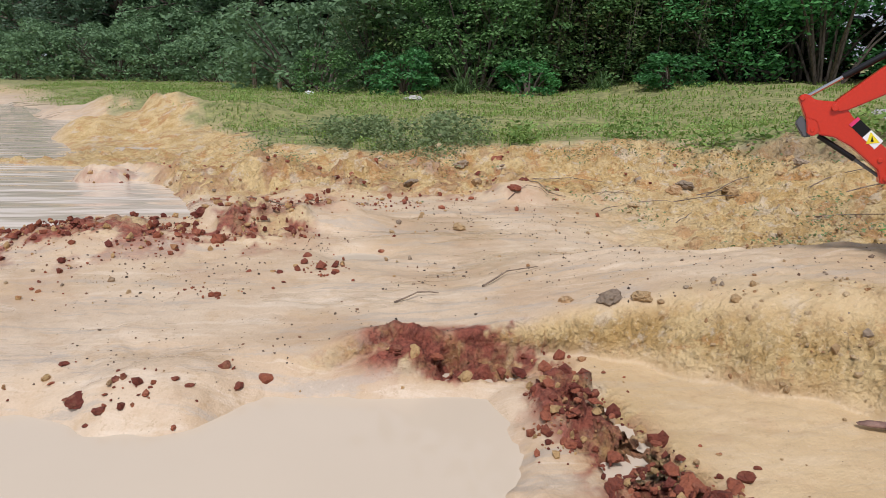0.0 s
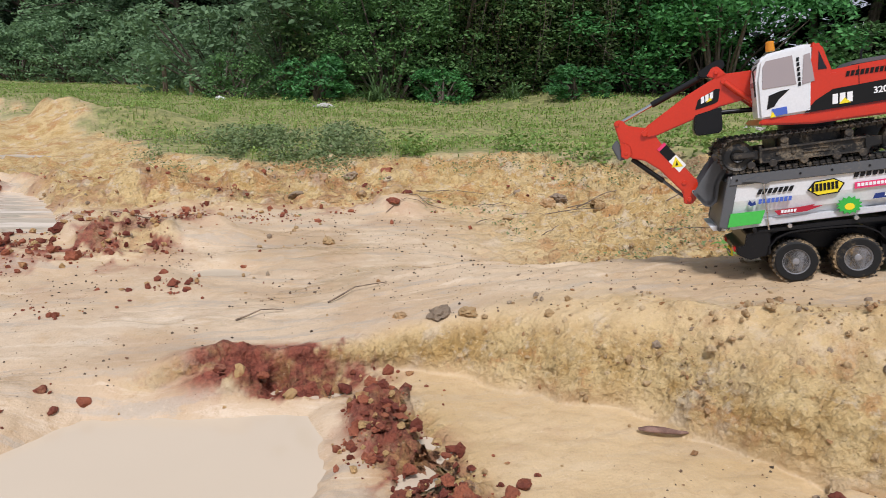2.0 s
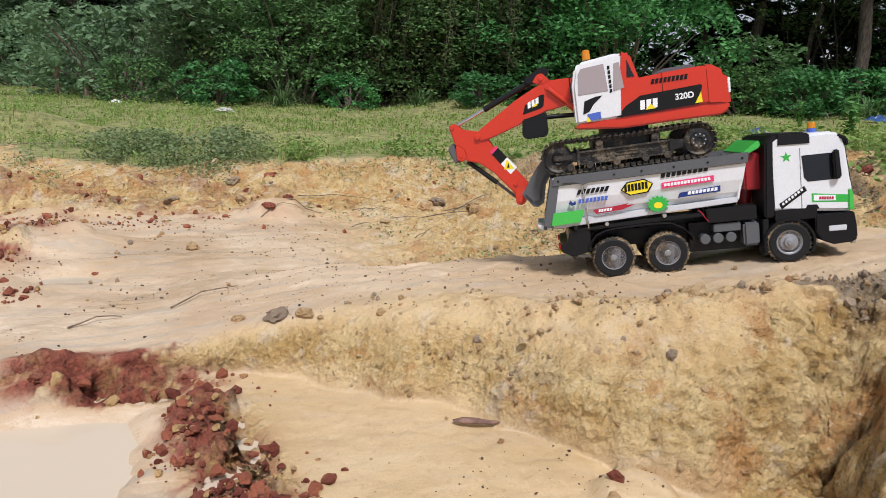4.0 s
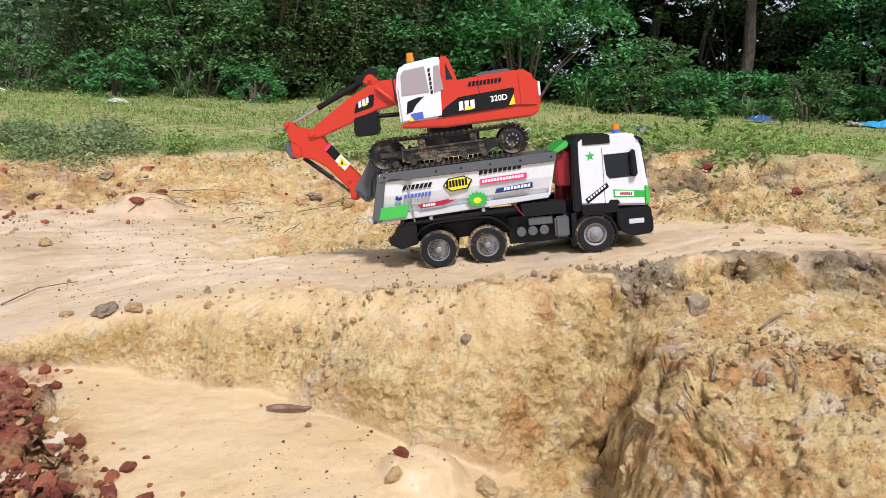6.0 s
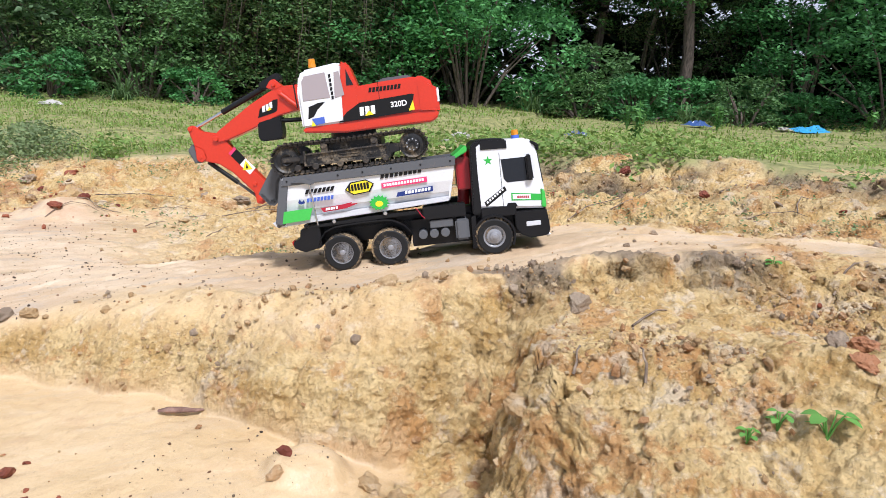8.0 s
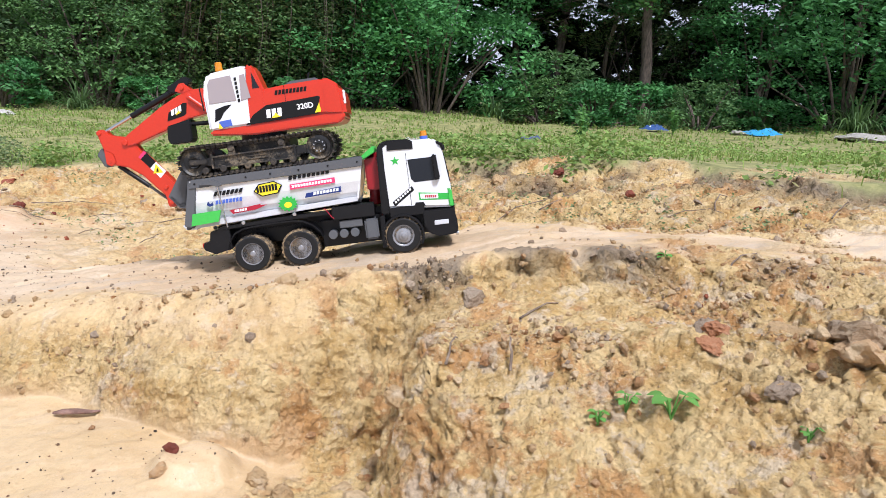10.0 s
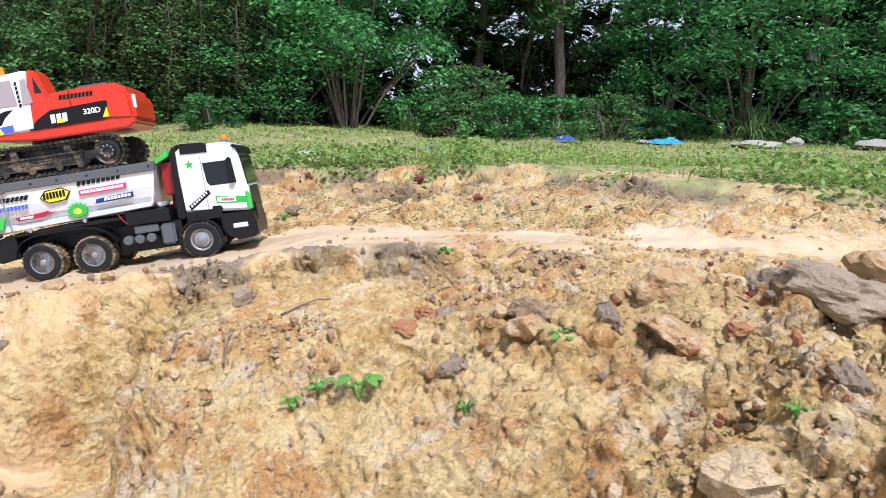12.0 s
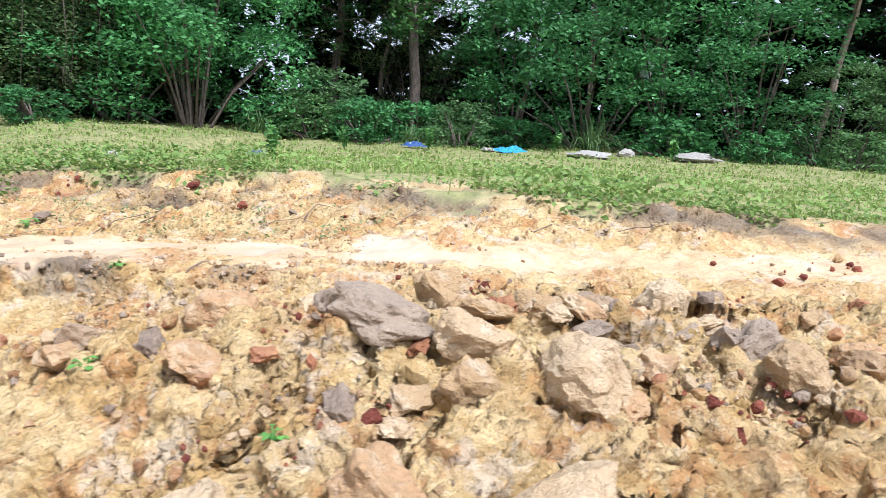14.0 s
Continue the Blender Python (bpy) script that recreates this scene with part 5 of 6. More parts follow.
def build_excavator():
    ex = tagged(new("excavator"), "orange-red model excavator with muddy tracks on the truck's tipper", "toy excavator")
    ia, ib, r = Vector((-87, 200)), Vector((168, 205)), 29.5
    run = (ib - ia).normalized()
    for side in (-1, 1):
        y0, y1 = sorted((side * 58, side * 93))
        ym = side * 75
        frame_ = part("track_frame", prism([(-76, 192), (-52, 190), (-48, 183), (122, 186), (124, 192), (146, 196), (146, 210), (122, 211), (-50, 207), (-76, 206)], *sorted((side * 64, side * 86)), 1.5), TRACK_BLACK, ex,
                      "black track frame crusted with dried mud")
        for x in (-66, -30, 20, 72, 112):
            z = 181 + (x + 66) * .02
            part("roller", rod((x, side * 60, z), (x, side * 91, z), 7, sides=18, bevel=1), TRACK_STEEL, frame_)
        for x in (-10, 92):
            part("carrier_roller", rod((x, side * 62, 221), (x, side * 88, 221), 7, sides=16, bevel=1), TRACK_STEEL, frame_)
            part("roller_post", box(x - 7, x + 7, *sorted((side * 64, side * 86)), 208, 224, 1.5), TRACK_STEEL, frame_)
        for z in (194, 200):
            part("frame_rib", box(20, 62, *sorted((side * 85, side * 88)), z, z + 2.5, .5), TRACK_STEEL, frame_)
        part("frame_ledge", prism([(-50, 205), (122, 209), (122, 212.5), (-50, 208.5)], *sorted((side * 64, side * 91)), .5), TRACK_STEEL, frame_)
        part("lower_ledge", prism([(-48, 183), (120, 186), (120, 189), (-48, 186)], *sorted((side * 64, side * 90)), .5), TRACK_STEEL, frame_)
        for x in (-50, 118):
            part("frame_end", box(x - 2.5, x + 2.5, *sorted((side * 64, side * 91)), 183, 214, .8), TRACK_BLACK, frame_)
        for x in (-22, 4, 84):
            part("frame_bolt", rod((x, side * 85, 197), (x, side * 88.5, 197), 3.2, sides=12, bevel=.6), TRACK_STEEL, frame_)
        part("idler", turned([(4, side * 86), (11, side * 89), (13, side * 84), (22, side * 83), (26.5, side * 86), (27, side * 66), (8, side * 64)], ia.x, ia.y, 32), TRACK_BLACK, frame_, "front idler wheel")
        part("idler_arm", prism([(-96, 194), (-96, 206), (-60, 204), (-60, 194)], *sorted((side * 86, side * 92)), 2), TRACK_STEEL, frame_)
        part("sprocket", turned([(5, side * 90), (6, side * 92), (14, side * 91), (16, side * 87), (22, side * 86), (26, side * 89), (27, side * 66), (8, side * 64)], ib.x, ib.y, 32), TRACK_BLACK, frame_, "drive sprocket wheel")
        bm = None
        for k in range(9):
            a = 2 * math.pi * k / 9
            bm = rod((ib.x + 11 * math.cos(a), side * 88, ib.y + 11 * math.sin(a)), (ib.x + 11 * math.cos(a), side * 92.6, ib.y + 11 * math.sin(a)), 1.6, sides=8, bm=bm)
        part("bolt_ring", bm, STEEL, frame_)
        # one shoe, then its fellows on the same mesh
        shoe = box(-4.6, 4.6, -17.5, 17.5, 0, 2.2, .5)
        box(-1.2, 1.2, -17.5, 17.5, 1.8, 4.8, .4, shoe)
        box(-5.4, 3.4, -9, -4, -5, .3, .8, shoe)
        box(-5.4, 3.4, 4, 9, -5, .3, .8, shoe)
        length = (ib - ia).length
        around = 2 * length + 2 * math.pi * r
        n = 64
        first = None
        for k in range(n):
            s = around * k / n
            turn0 = math.atan2(run.y, run.x)
            if s < length:
                p, a = ia + run * s + Vector((-run.y, run.x)) * r, turn0
                p.y -= 2.2 * math.sin(math.pi * s / length) ** 2
            elif s < length + math.pi * r:
                b = (s - length) / r
                a = turn0 - b
                p = ib + Vector((-math.sin(a), math.cos(a))) * r
            elif s < 2 * length + math.pi * r:
                p, a = ib - run * (s - length - math.pi * r) - Vector((-run.y, run.x)) * r, turn0 + math.pi
            else:
                b = (s - 2 * length - math.pi * r) / r
                a = turn0 + math.pi - b
                p = ia + Vector((-math.sin(a), math.cos(a))) * r
            if first is None:
                first = part("track_shoe", shoe, TRACK_STEEL, frame_)
                ob = first
            else:
                ob = new("track_shoe", first.data)
                ob.parent = frame_
            ob.matrix_basis = Matrix.Translation((p.x * .001, ym * .001, p.y * .001)) @ Matrix.Rotation(-a, 4, "Y")
    part("car_body", box(-20, 105, -60, 60, 200, 236, 4), TRACK_BLACK, ex, "muddy black carrier between the tracks")
    part("slew_ring", rod((45, 0, 234), (45, 0, 250), 48, sides=40), BLACK, ex)
    # upper house
    house = part("house", prism([(40, 262), (60, 330), (118, 335), (182, 338), (200, 335), (222, 322), (226, 300), (228, 268), (60, 260)], -76, 76, 6), ORANGE, ex, "glossy orange-red engine house")
    part("skirt", prism([(-48, 250), (-46, 260), (228, 268), (228, 256), (214, 246), (100, 244), (40, 242)], -77.5, 77.5, 3), ORANGE, house, "orange lower skirt of the house")
    part("counterweight", prism([(184, 262), (182, 340), (202, 338), (226, 322), (231, 300), (232, 258)], -78, 78, 9), ORANGE, house, "rounded orange counterweight")
    part("side_panel", outline([(26, 263), (44, 282), (72, 298), (178, 305), (182, 303), (174, 270)], -77.2, .8), INK_BLACK, house, "black curved side panel")
    part("warning_triangle", outline([(168, 272), (181, 273), (179, 292)], -78.2, .6), INK_YELLOW, house, "small yellow triangle")
    word("logo_bars", 70, 272, 34, 17, 3, -78.2, INK_WHITE, house, "three white logo bars", .04, .05)
    part("logo_triangle", outline([(80, 271), (98, 272), (89, 281)], -78.9, .6), INK_YELLOW, house, "small yellow triangle under the logo")
    lettering("320D", 15, INK_WHITE, house, Matrix.Translation((150, -78.2, 283)) @ Matrix.Rotation(radians(90), 4, "X") @ Matrix.Rotation(radians(2), 4, "Z"), "white raised number on the side panel")
    word("word_bars", 92, 316, 66, 9, 9, -76.4, INK_BLACK, house, "dark word bars on the house", .02, .25)
    part("engine_hood", prism([(106, 334), (118, 344), (176, 346), (182, 337)], -40, 50, 2.5), GREY, house, "grey engine hood")
    part("exhaust", wire_path([(150, 40, 344), (150, 40, 360), (154, 40, 366)], 2.2), BLACK, house, "short dark exhaust pipe")
    part("rear_lamp", box(228, 232.5, -70, -58, 284, 312, 1), INK_WHITE, house, "white lamp strip on the counterweight")
    part("panel_seam", outline([(112, 300), (113, 300), (113, 334), (112, 334)], -76.2, .4), BLACK, house)
    # cab
    cab = part("cab_frame", prism([(-48, 258), (-50, 330), (-44, 362), (-34, 372), (30, 380), (46, 378), (40, 262)], -78, -16, 5), WHITE, ex, "white operator cab")
    part("cab_back", prism([(30, 262), (28, 300), (40, 380), (50, 382), (58, 376), (72, 332), (72, 262)], -77, -15, 4), ORANGE, cab, "orange back of the cab")
    part("side_window", prism([(-40, 312), (-38, 350), (-32, 360), (10, 364), (15, 314)], -79, -77.4, .3), GLASS_GREY, cab, "greyish clear side window")
    part("rear_window", prism([(24, 312), (28, 362), (38, 364), (44, 316)], -79, -77.4, .3), GLASS_GREY, cab)
    part("quarter_window", prism([(50, 334), (52, 366), (60, 344), (64, 334)], -78, -76.6, .2), GLASS_DARK, cab)
    part("windscreen", prism([(-51.2, 318), (-49.5, 330), (-44, 360), (-41, 360), (-46, 330), (-47.5, 318)], -72, -22, .3), GLASS_GREY, cab)
    part("dark_corner", prism([(-34, 276), (-30, 300), (-10, 306), (4, 307), (-14, 292), (-22, 280)], -78.9, -77.6, .2), INK_BLACK, cab, "dark pointed sticker on the door")
    part("logo_sticker", prism([(-28, 262), (-26, 276), (-2, 278), (-1, 265)], -78.9, -77.6, .2), INK_BLUE, cab, "blue and yellow square sticker")
    part("logo_corner", prism([(-29, 261), (-26, 273), (-20, 262)], -79.3, -77.6, .2), INK_YELLOW, cab)
    bm = None
    for i in range(6):
        bm = outline([(17.5 + i * -.3, 310 + i * 8.5), (22 + i * -.3, 310.5 + i * 8.5), (22.5 + i * -.3, 317 + i * 8.5), (18 + i * -.3, 316.5 + i * 8.5)], -78.2, .6, bm)
    part("word_bars", bm, INK_BLACK, cab, "black upright word bars on the pillar")
    part("seat_back", box(10, 24, -64, -30, 300, 340, 3), INK_RED, cab)
    part("beacon", rod((-18, -44, 378), (-18, -44, 396), 8, 7, sides=20, bevel=1.2), AMBER, cab, "amber beacon on the cab roof")
    part("grab_rail", wire_path([(-52, -80, 300), (-54, -80, 345), (-48, -80, 352)], 1.4), BLACK, cab)
    # boom, stick and bucket
    boom = part("boom", prism([(-20, 270), (-30, 300), (-60, 300), (-102, 293), (-160, 272), (-222, 252), (-236, 250), (-246, 256), (-247, 264), (-236, 274), (-160, 322), (-120, 342), (-92, 352), (-46, 352), (0, 320), (10, 280)], -17, 17, 2), ORANGE, ex,
                "orange-red bent boom")
    part("boom_ear", prism([(-124, 352), (-114, 366), (-104, 368), (-98, 362), (-88, 350), (-100, 340)], -15, 15, 1.5), ORANGE, boom)
    part("boom_sticker", prism([(-148, 292), (-142, 310), (-110, 326), (-102, 326), (-106, 304), (-112, 300)], -18, -16.5, .2), INK_BLACK, boom, "black curved sticker on the boom")
    word("logo_bars", -137, 302, 24, 12, 3, -18.2, INK_WHITE, boom, "three white logo bars", .38, .05)
    part("logo_triangle", outline([(-128, 303), (-117, 307), (-121, 312)], -18.9, .5), INK_YELLOW, boom, "small yellow triangle")
    for x, z, w in ((-95, 338, 5.5), (-243, 259, 6), (-107, 356, 4)):
        part("boom_pin", rod((x, -20, z), (x, 20, z), w, sides=20, bevel=1), ORANGE, boom)
    for y in (-22, 22):
        part("lift_cylinder", rod((-94, y, 336), (-40, y, 286), 4.5, sides=16), ORANGE, boom)
    part("pump_box", prism([(-150, 282), (-153, 252), (-147, 243), (-106, 244), (-101, 252), (-101, 292)], -20, 20, 2), BLACK, boom, "black box under the boom")
    part("lower_strut", rod((-102, -6, 282), (-40, -6, 280), 4.5, sides=14), BLACK, boom)
    part("stick_cylinder", rod((-110, 0, 362), (-226, 0, 312), 6, sides=20, bevel=.8), BLACK, boom, "black stick cylinder")
    part("cylinder_head", prism([(-136, 350), (-140, 362), (-104, 380), (-92, 378), (-90, 366), (-112, 348)], -12, 12, 2), BLACK, boom, "black cylinder head")
    part("piston_rod", rod((-224, 0, 313), (-290, 0, 284), 3.6, sides=16), STEEL, boom, "bare metal piston rod")
    stick = part("stick", prism([(-300, 286), (-292, 292), (-282, 288), (-274, 278), (-250, 272), (-240, 270), (-222, 252), (-216, 240), (-150, 156), (-156, 122), (-164, 112), (-178, 114), (-180, 138), (-220, 186), (-246, 206), (-272, 214), (-290, 244)], -13, 13, 2),
                 ORANGE, ex, "orange-red stick with warning stickers")
    part("stick_ear", prism([(-290, 250), (-290, 218), (-280, 212), (-268, 220), (-272, 240)], -14.5, 14.5, 1.5), ORANGE, stick)
    part("ear_guard", prism([(-308, 240), (-296, 254), (-288, 236), (-282, 212), (-296, 212)], -10, 10, 2), GREY, stick)
    part("label_block", outline([(-222, 226), (-208, 238), (-188, 212), (-202, 200)], -13.2), INK_BLACK, stick, "black block of small print")
    part("label_head", outline([(-222, 226), (-208, 238), (-204, 233), (-218, 221)], -13.8), INK_PINK, stick)
    part("warning_plate", outline([(-202, 200), (-188, 212), (-170, 190), (-184, 177)], -13.2), INK_WHITE, stick)
    part("warning_sign", outline([(-197, 188), (-176, 188), (-189, 208)], -13.9), INK_YELLOW, stick, "yellow warning triangle")
    part("warning_mark", outline([(-190, 191), (-185, 191), (-187, 201)], -14.5), INK_BLACK, stick)
    for x, z, w in ((-294, 284, 5), (-281, 224, 4), (-176, 156, 4.5), (-168, 122, 5)):
        part("stick_pin", rod((x, -16, z), (x, 16, z), w, sides=18, bevel=1), ORANGE, stick)
    part("bucket_cylinder", rod((-270, 0, 212), (-214, 0, 162), 5, sides=16), BLACK, stick, "black bucket cylinder")
    part("bucket_rod", rod((-216, 0, 164), (-174, 0, 124), 3, sides=14), GREY, stick)
    shell = [(-162, 134), (-144, 112), (-134, 110), (-126, 118), (-120, 152), (-106, 172), (-108, 196), (-114, 204), (-118, 200), (-112, 184), (-113, 174), (-126, 154), (-131, 124), (-142, 120), (-156, 138)]
    bucket = part("bucket", prism(shell, -46, 46, .8), GREY, ex, "dark grey digging bucket with muddy teeth")
    for y in (-46, 44):
        part("bucket_side", prism([(-164, 136), (-144, 110), (-134, 108), (-122, 116), (-116, 150), (-103, 172), (-113, 203), (-131, 184)], y, y + 2, .4), GREY, bucket)
    for y in (-40, -20, 0, 20, 40):
        part("bucket_tooth", prism([(-116, 196), (-106, 196), (-111, 212), (-114, 212)], y - 4, y + 4, .8), TRACK_STEEL, bucket, "muddy bucket tooth")
    part("bucket_link", prism([(-172, 150), (-164, 142), (-140, 114), (-132, 118), (-158, 148)], -9, 9, 1.2), GREY, bucket)
    for x, z in ((-160, 137), (-137, 114)):
        part("bucket_pin", rod((x, -20, z), (x, 20, z), 3.6, sides=14, bevel=.8), STEEL, bucket)
    return ex


HEADING, CLIMB = -20.0, 9.3
wheel_spot = Vector((.952, 1.088, .098))
stand = Matrix.Translation(wheel_spot) @ Matrix.Rotation(radians(HEADING), 4, "Z") @ Matrix.Rotation(radians(-CLIMB), 4, "Y") @ Matrix.Rotation(radians(-4.5), 4, "X") @ Matrix.Translation((0, .075, .039))
for thing in (build_truck(), build_excavator()):
    thing.matrix_basis = stand

# ---- loose earth and litter ----
def lump_mesh(name, seed, material, flat=.7, angular=.5, level=3, rugged=1.0):
    """A broken lump of earth about one metre across, to be scaled."""
    rng = np.random.RandomState(seed)
    bm = bmesh.new()
    bmesh.ops.create_icosphere(bm, subdivisions=level, radius=.5)
    cuts = rng.normal(0, 1, (9, 3))
    cuts /= np.linalg.norm(cuts, axis=1)[:, None]
    depth = rng.uniform(.26, .42, 9)
    off = Vector(rng.uniform(-50, 50, 3))
    for v in bm.verts:
        p = v.co.copy()
        for c, d in zip(cuts, depth):
            over = p.dot(Vector(c)) - d
            if over > 0:
                p -= Vector(c) * over * (.55 + .4 * angular)
        p *= 1 + .3 * noise.noise(v.co * 3 + off) + rugged * (.24 * noise.noise(v.co * 7 + off) + .16 * noise.noise(v.co * 15 + off) + .08 * noise.noise(v.co * 32 + off))
        v.co = (p.x, p.y, p.z * flat)
    me = bpy.data.meshes.new(name)
    bm.to_mesh(me)
    bm.free()
    me.materials.append(material)
    return me


def scatter_lumps():
    rng = np.random.RandomState(17)
    kinds = {}
    for key, mat in (("clay", CLOD), ("red", CLOD_RED), ("grey", CLOD_GREY), ("rust", CLOD_RUST)):
        kinds[key] = [lump_mesh(key + "_clod", 100 + i, mat, (.75, .5, .85, .6)[i % 4], (.3, .8, .5, .9)[i % 4]) for i in range(4)]
    words = {"clay": "crumbly yellow clay clod lying on the bare ground", "red": "dark red clay clod lying on the wet silt", "grey": "grey-brown clod of dried topsoil on the dug earth", "rust": "rust-orange clay clod on the dug earth"}

    for key, mat in (("clay", CLOD), ("red", CLOD_RED), ("grey", CLOD_GREY), ("rust", CLOD_RUST)):
        kinds[key + " small"] = [lump_mesh(key + "_clod", 120 + i, mat, (.75, .5, .85, .6)[i % 4], (.3, .8, .5, .9)[i % 4], 2) for i in range(4)]
    for key, mat in (("clay", CLOD), ("grey", CLOD_GREY)):
        kinds[key + " large"] = [lump_mesh(key + "_clod", 140 + i, mat, (.95, .85, 1.0, .9)[i], (.7, .9, .6, .8)[i], 4, .4) for i in range(4)]

    def put(key, x, y, size, squash=1.0, sink=.25, tilt=25, label=""):
        me = kinds[key + (" large" if size > .075 and key in ("clay", "grey") else " small" if size < .035 else "")][rng.randint(4)]
        ob = new("clod", me)
        tagged(ob, label or words[key], "clod", key + " clods")
        z = height(x, y)
        ob.matrix_basis = pose(x, y, z + size * squash * (.5 - sink) * .6, rng.uniform(-tilt, tilt), rng.uniform(-tilt, tilt), rng.uniform(0, 360)) @ Matrix.Diagonal((size, size * rng.uniform(.65, 1), size * squash, 1))

    # the dug spur: a big grey slab and the blocks round it
    put("grey", 1.725, -.06, .13, .5, .25, 18, "large grey slab of dried topsoil lying on the dug spur")
    for key, x, y, s in (("clay", 1.69, -.17, .07), ("grey", 1.63, -.15, .065), ("clay", 1.66, -.19, .055), ("clay", 1.78, -.16, .11), ("grey", 1.76, -.1, .07), ("clay", 1.60, .06, .10), ("clay", 1.55, .0, .09), ("grey", 1.52, .06, .06),
                         ("clay", 1.72, .06, .10), ("grey", 1.84, .0, .08), ("clay", 1.82, -.06, .09), ("rust", 1.74, -.12, .05), ("rust", 1.60, -.04, .045), ("rust", 1.88, -.1, .05), ("clay", 1.95, -.1, .11), ("grey", 2.02, -.12, .09),
                         ("grey", 1.93, -.2, .07), ("clay", 2.1, -.18, .1), ("grey", 2.2, -.16, .1), ("clay", 1.45, .12, .08), ("clay", 1.62, -.24, .12), ("clay", 1.50, -.14, .09), ("clay", 1.85, -.26, .13), ("clay", 1.7, -.36, .2)):
        put(key, x, y, s * .82, rng.uniform(.75, 1.0), .38)
    n = 0
    while n < 75:
        x = rng.uniform(1.35, 2.5)
        y = .28 - .62 * (x - 1.3) + rng.normal(0, .11)
        kind = ("clay", "clay", "clay", "grey", "rust")[rng.randint(5)]
        put(kind, x, y, .02 + (.03 if kind == "rust" else .065) * rng.uniform(0, 1) ** 1.6, rng.uniform(.7, 1), .4)
        n += 1
    # red clods by the puddle, on the flats and below the red wall
    for x, y, sx, sy, count, big in ((-.45, .97, .12, .04, 28, .035), (.2, .93, .035, .05, 28, .032), (.27, .78, .045, .06, 28, .042), (.05, 1.06, .1, .015, 10, .035), (-.5, 1.85, .22, .1, 10, .055), (-.28, 1.5, .12, .04, 8, .045), (-.95, 1.95, .3, .08, 12, .045),
                                     (-.3, 2.6, .35, .18, 10, .07), (.6, 2.55, .25, .12, 8, .06), (1.72, 2.05, .1, .06, 5, .045), (.33, .70, .05, .06, 22, .045)):
        for i in range(count):
            put("red", x + rng.normal(0, sx), y + rng.normal(0, sy), big * (.22 + .8 * rng.uniform(0, 1) ** 2.2), rng.uniform(.6, 1), .35)
    # grey and yellow lumps along the lip and the back slope
    for x, y, s in ((.232, 1.225, .035), (.31, 1.19, .05), (.36, 1.17, .04), (.5, 1.1, .03)):
        put("grey" if s > .04 else "clay", x, y, s, .9, .4)
    put("clay", .96, .838, .05, 1.1, .45)
    # broken clay in the gully and fallen at the foot of the face
    for key, x, y, s in (("clay", .995, .47, .06), ("clay", 1.03, .55, .055), ("clay", 1.0, .58, .04), ("clay", 1.07, .63, .05), ("red", 1.04, .6, .03), ("clay", .97, .43, .05), ("red", .96, .38, .025), ("clay", 1.06, .5, .06),
                         ("clay", .80, .70, .04), ("clay", .74, .62, .028), ("red", .76, .655, .03), ("clay", .87, .60, .05), ("clay", .9, .55, .05)):
        put(key, x, y, s, rng.uniform(.7, 1), .35)
    put("grey", 1.25, .675, .045, 1.0, .1)
    for i in range(40):
        x = rng.uniform(-.2, 2.6)
        y = np.interp(x, [-.2, .6, 1.2, 1.8, 2.3, 2.6], [2.85, 2.5, 2.1, 1.85, 1.3, .9]) + rng.normal(0, .22)
        e, _ = along(LIP, np.array([x]), np.array([y]))
        if e[0] > .45:
            put(("clay", "clay", "grey", "red")[rng.randint(4)], x, y, rng.uniform(.025, .07), rng.uniform(.6, 1))


def crumbs(name, label, rng, x, y, z, size, material):
    """Small crumbs of earth, twenty faces each."""
    t = (1 + 5 ** .5) / 2
    ico = np.array([(-1, t, 0), (1, t, 0), (-1, -t, 0), (1, -t, 0), (0, -1, t), (0, 1, t), (0, -1, -t), (0, 1, -t), (t, 0, -1), (t, 0, 1), (-t, 0, -1), (-t, 0, 1)]) / 3.8
    fac = np.array([(0, 11, 5), (0, 5, 1), (0, 1, 7), (0, 7, 10), (0, 10, 11), (1, 5, 9), (5, 11, 4), (11, 10, 2), (10, 7, 6), (7, 1, 8), (3, 9, 4), (3, 4, 2), (3, 2, 6), (3, 6, 8), (3, 8, 9), (4, 9, 5), (2, 4, 11), (6, 2, 10), (8, 6, 7), (9, 8, 1)])
    n = len(x)
    v = ico[None] * rng.uniform(.6, 1.35, (n, 12, 1)) * (size[:, None, None] * rng.uniform(.6, 1.2, (n, 1, 3)))
    v = v + np.stack([x, y, z + size * .18], -1)[:, None]
    f = fac[None] + (np.arange(n) * 12)[:, None, None]
    return tagged(new(name, mesh_from(name, v.reshape(-1, 3), f.reshape(-1, 3), material)), label, "crumbs", kind="stuff")


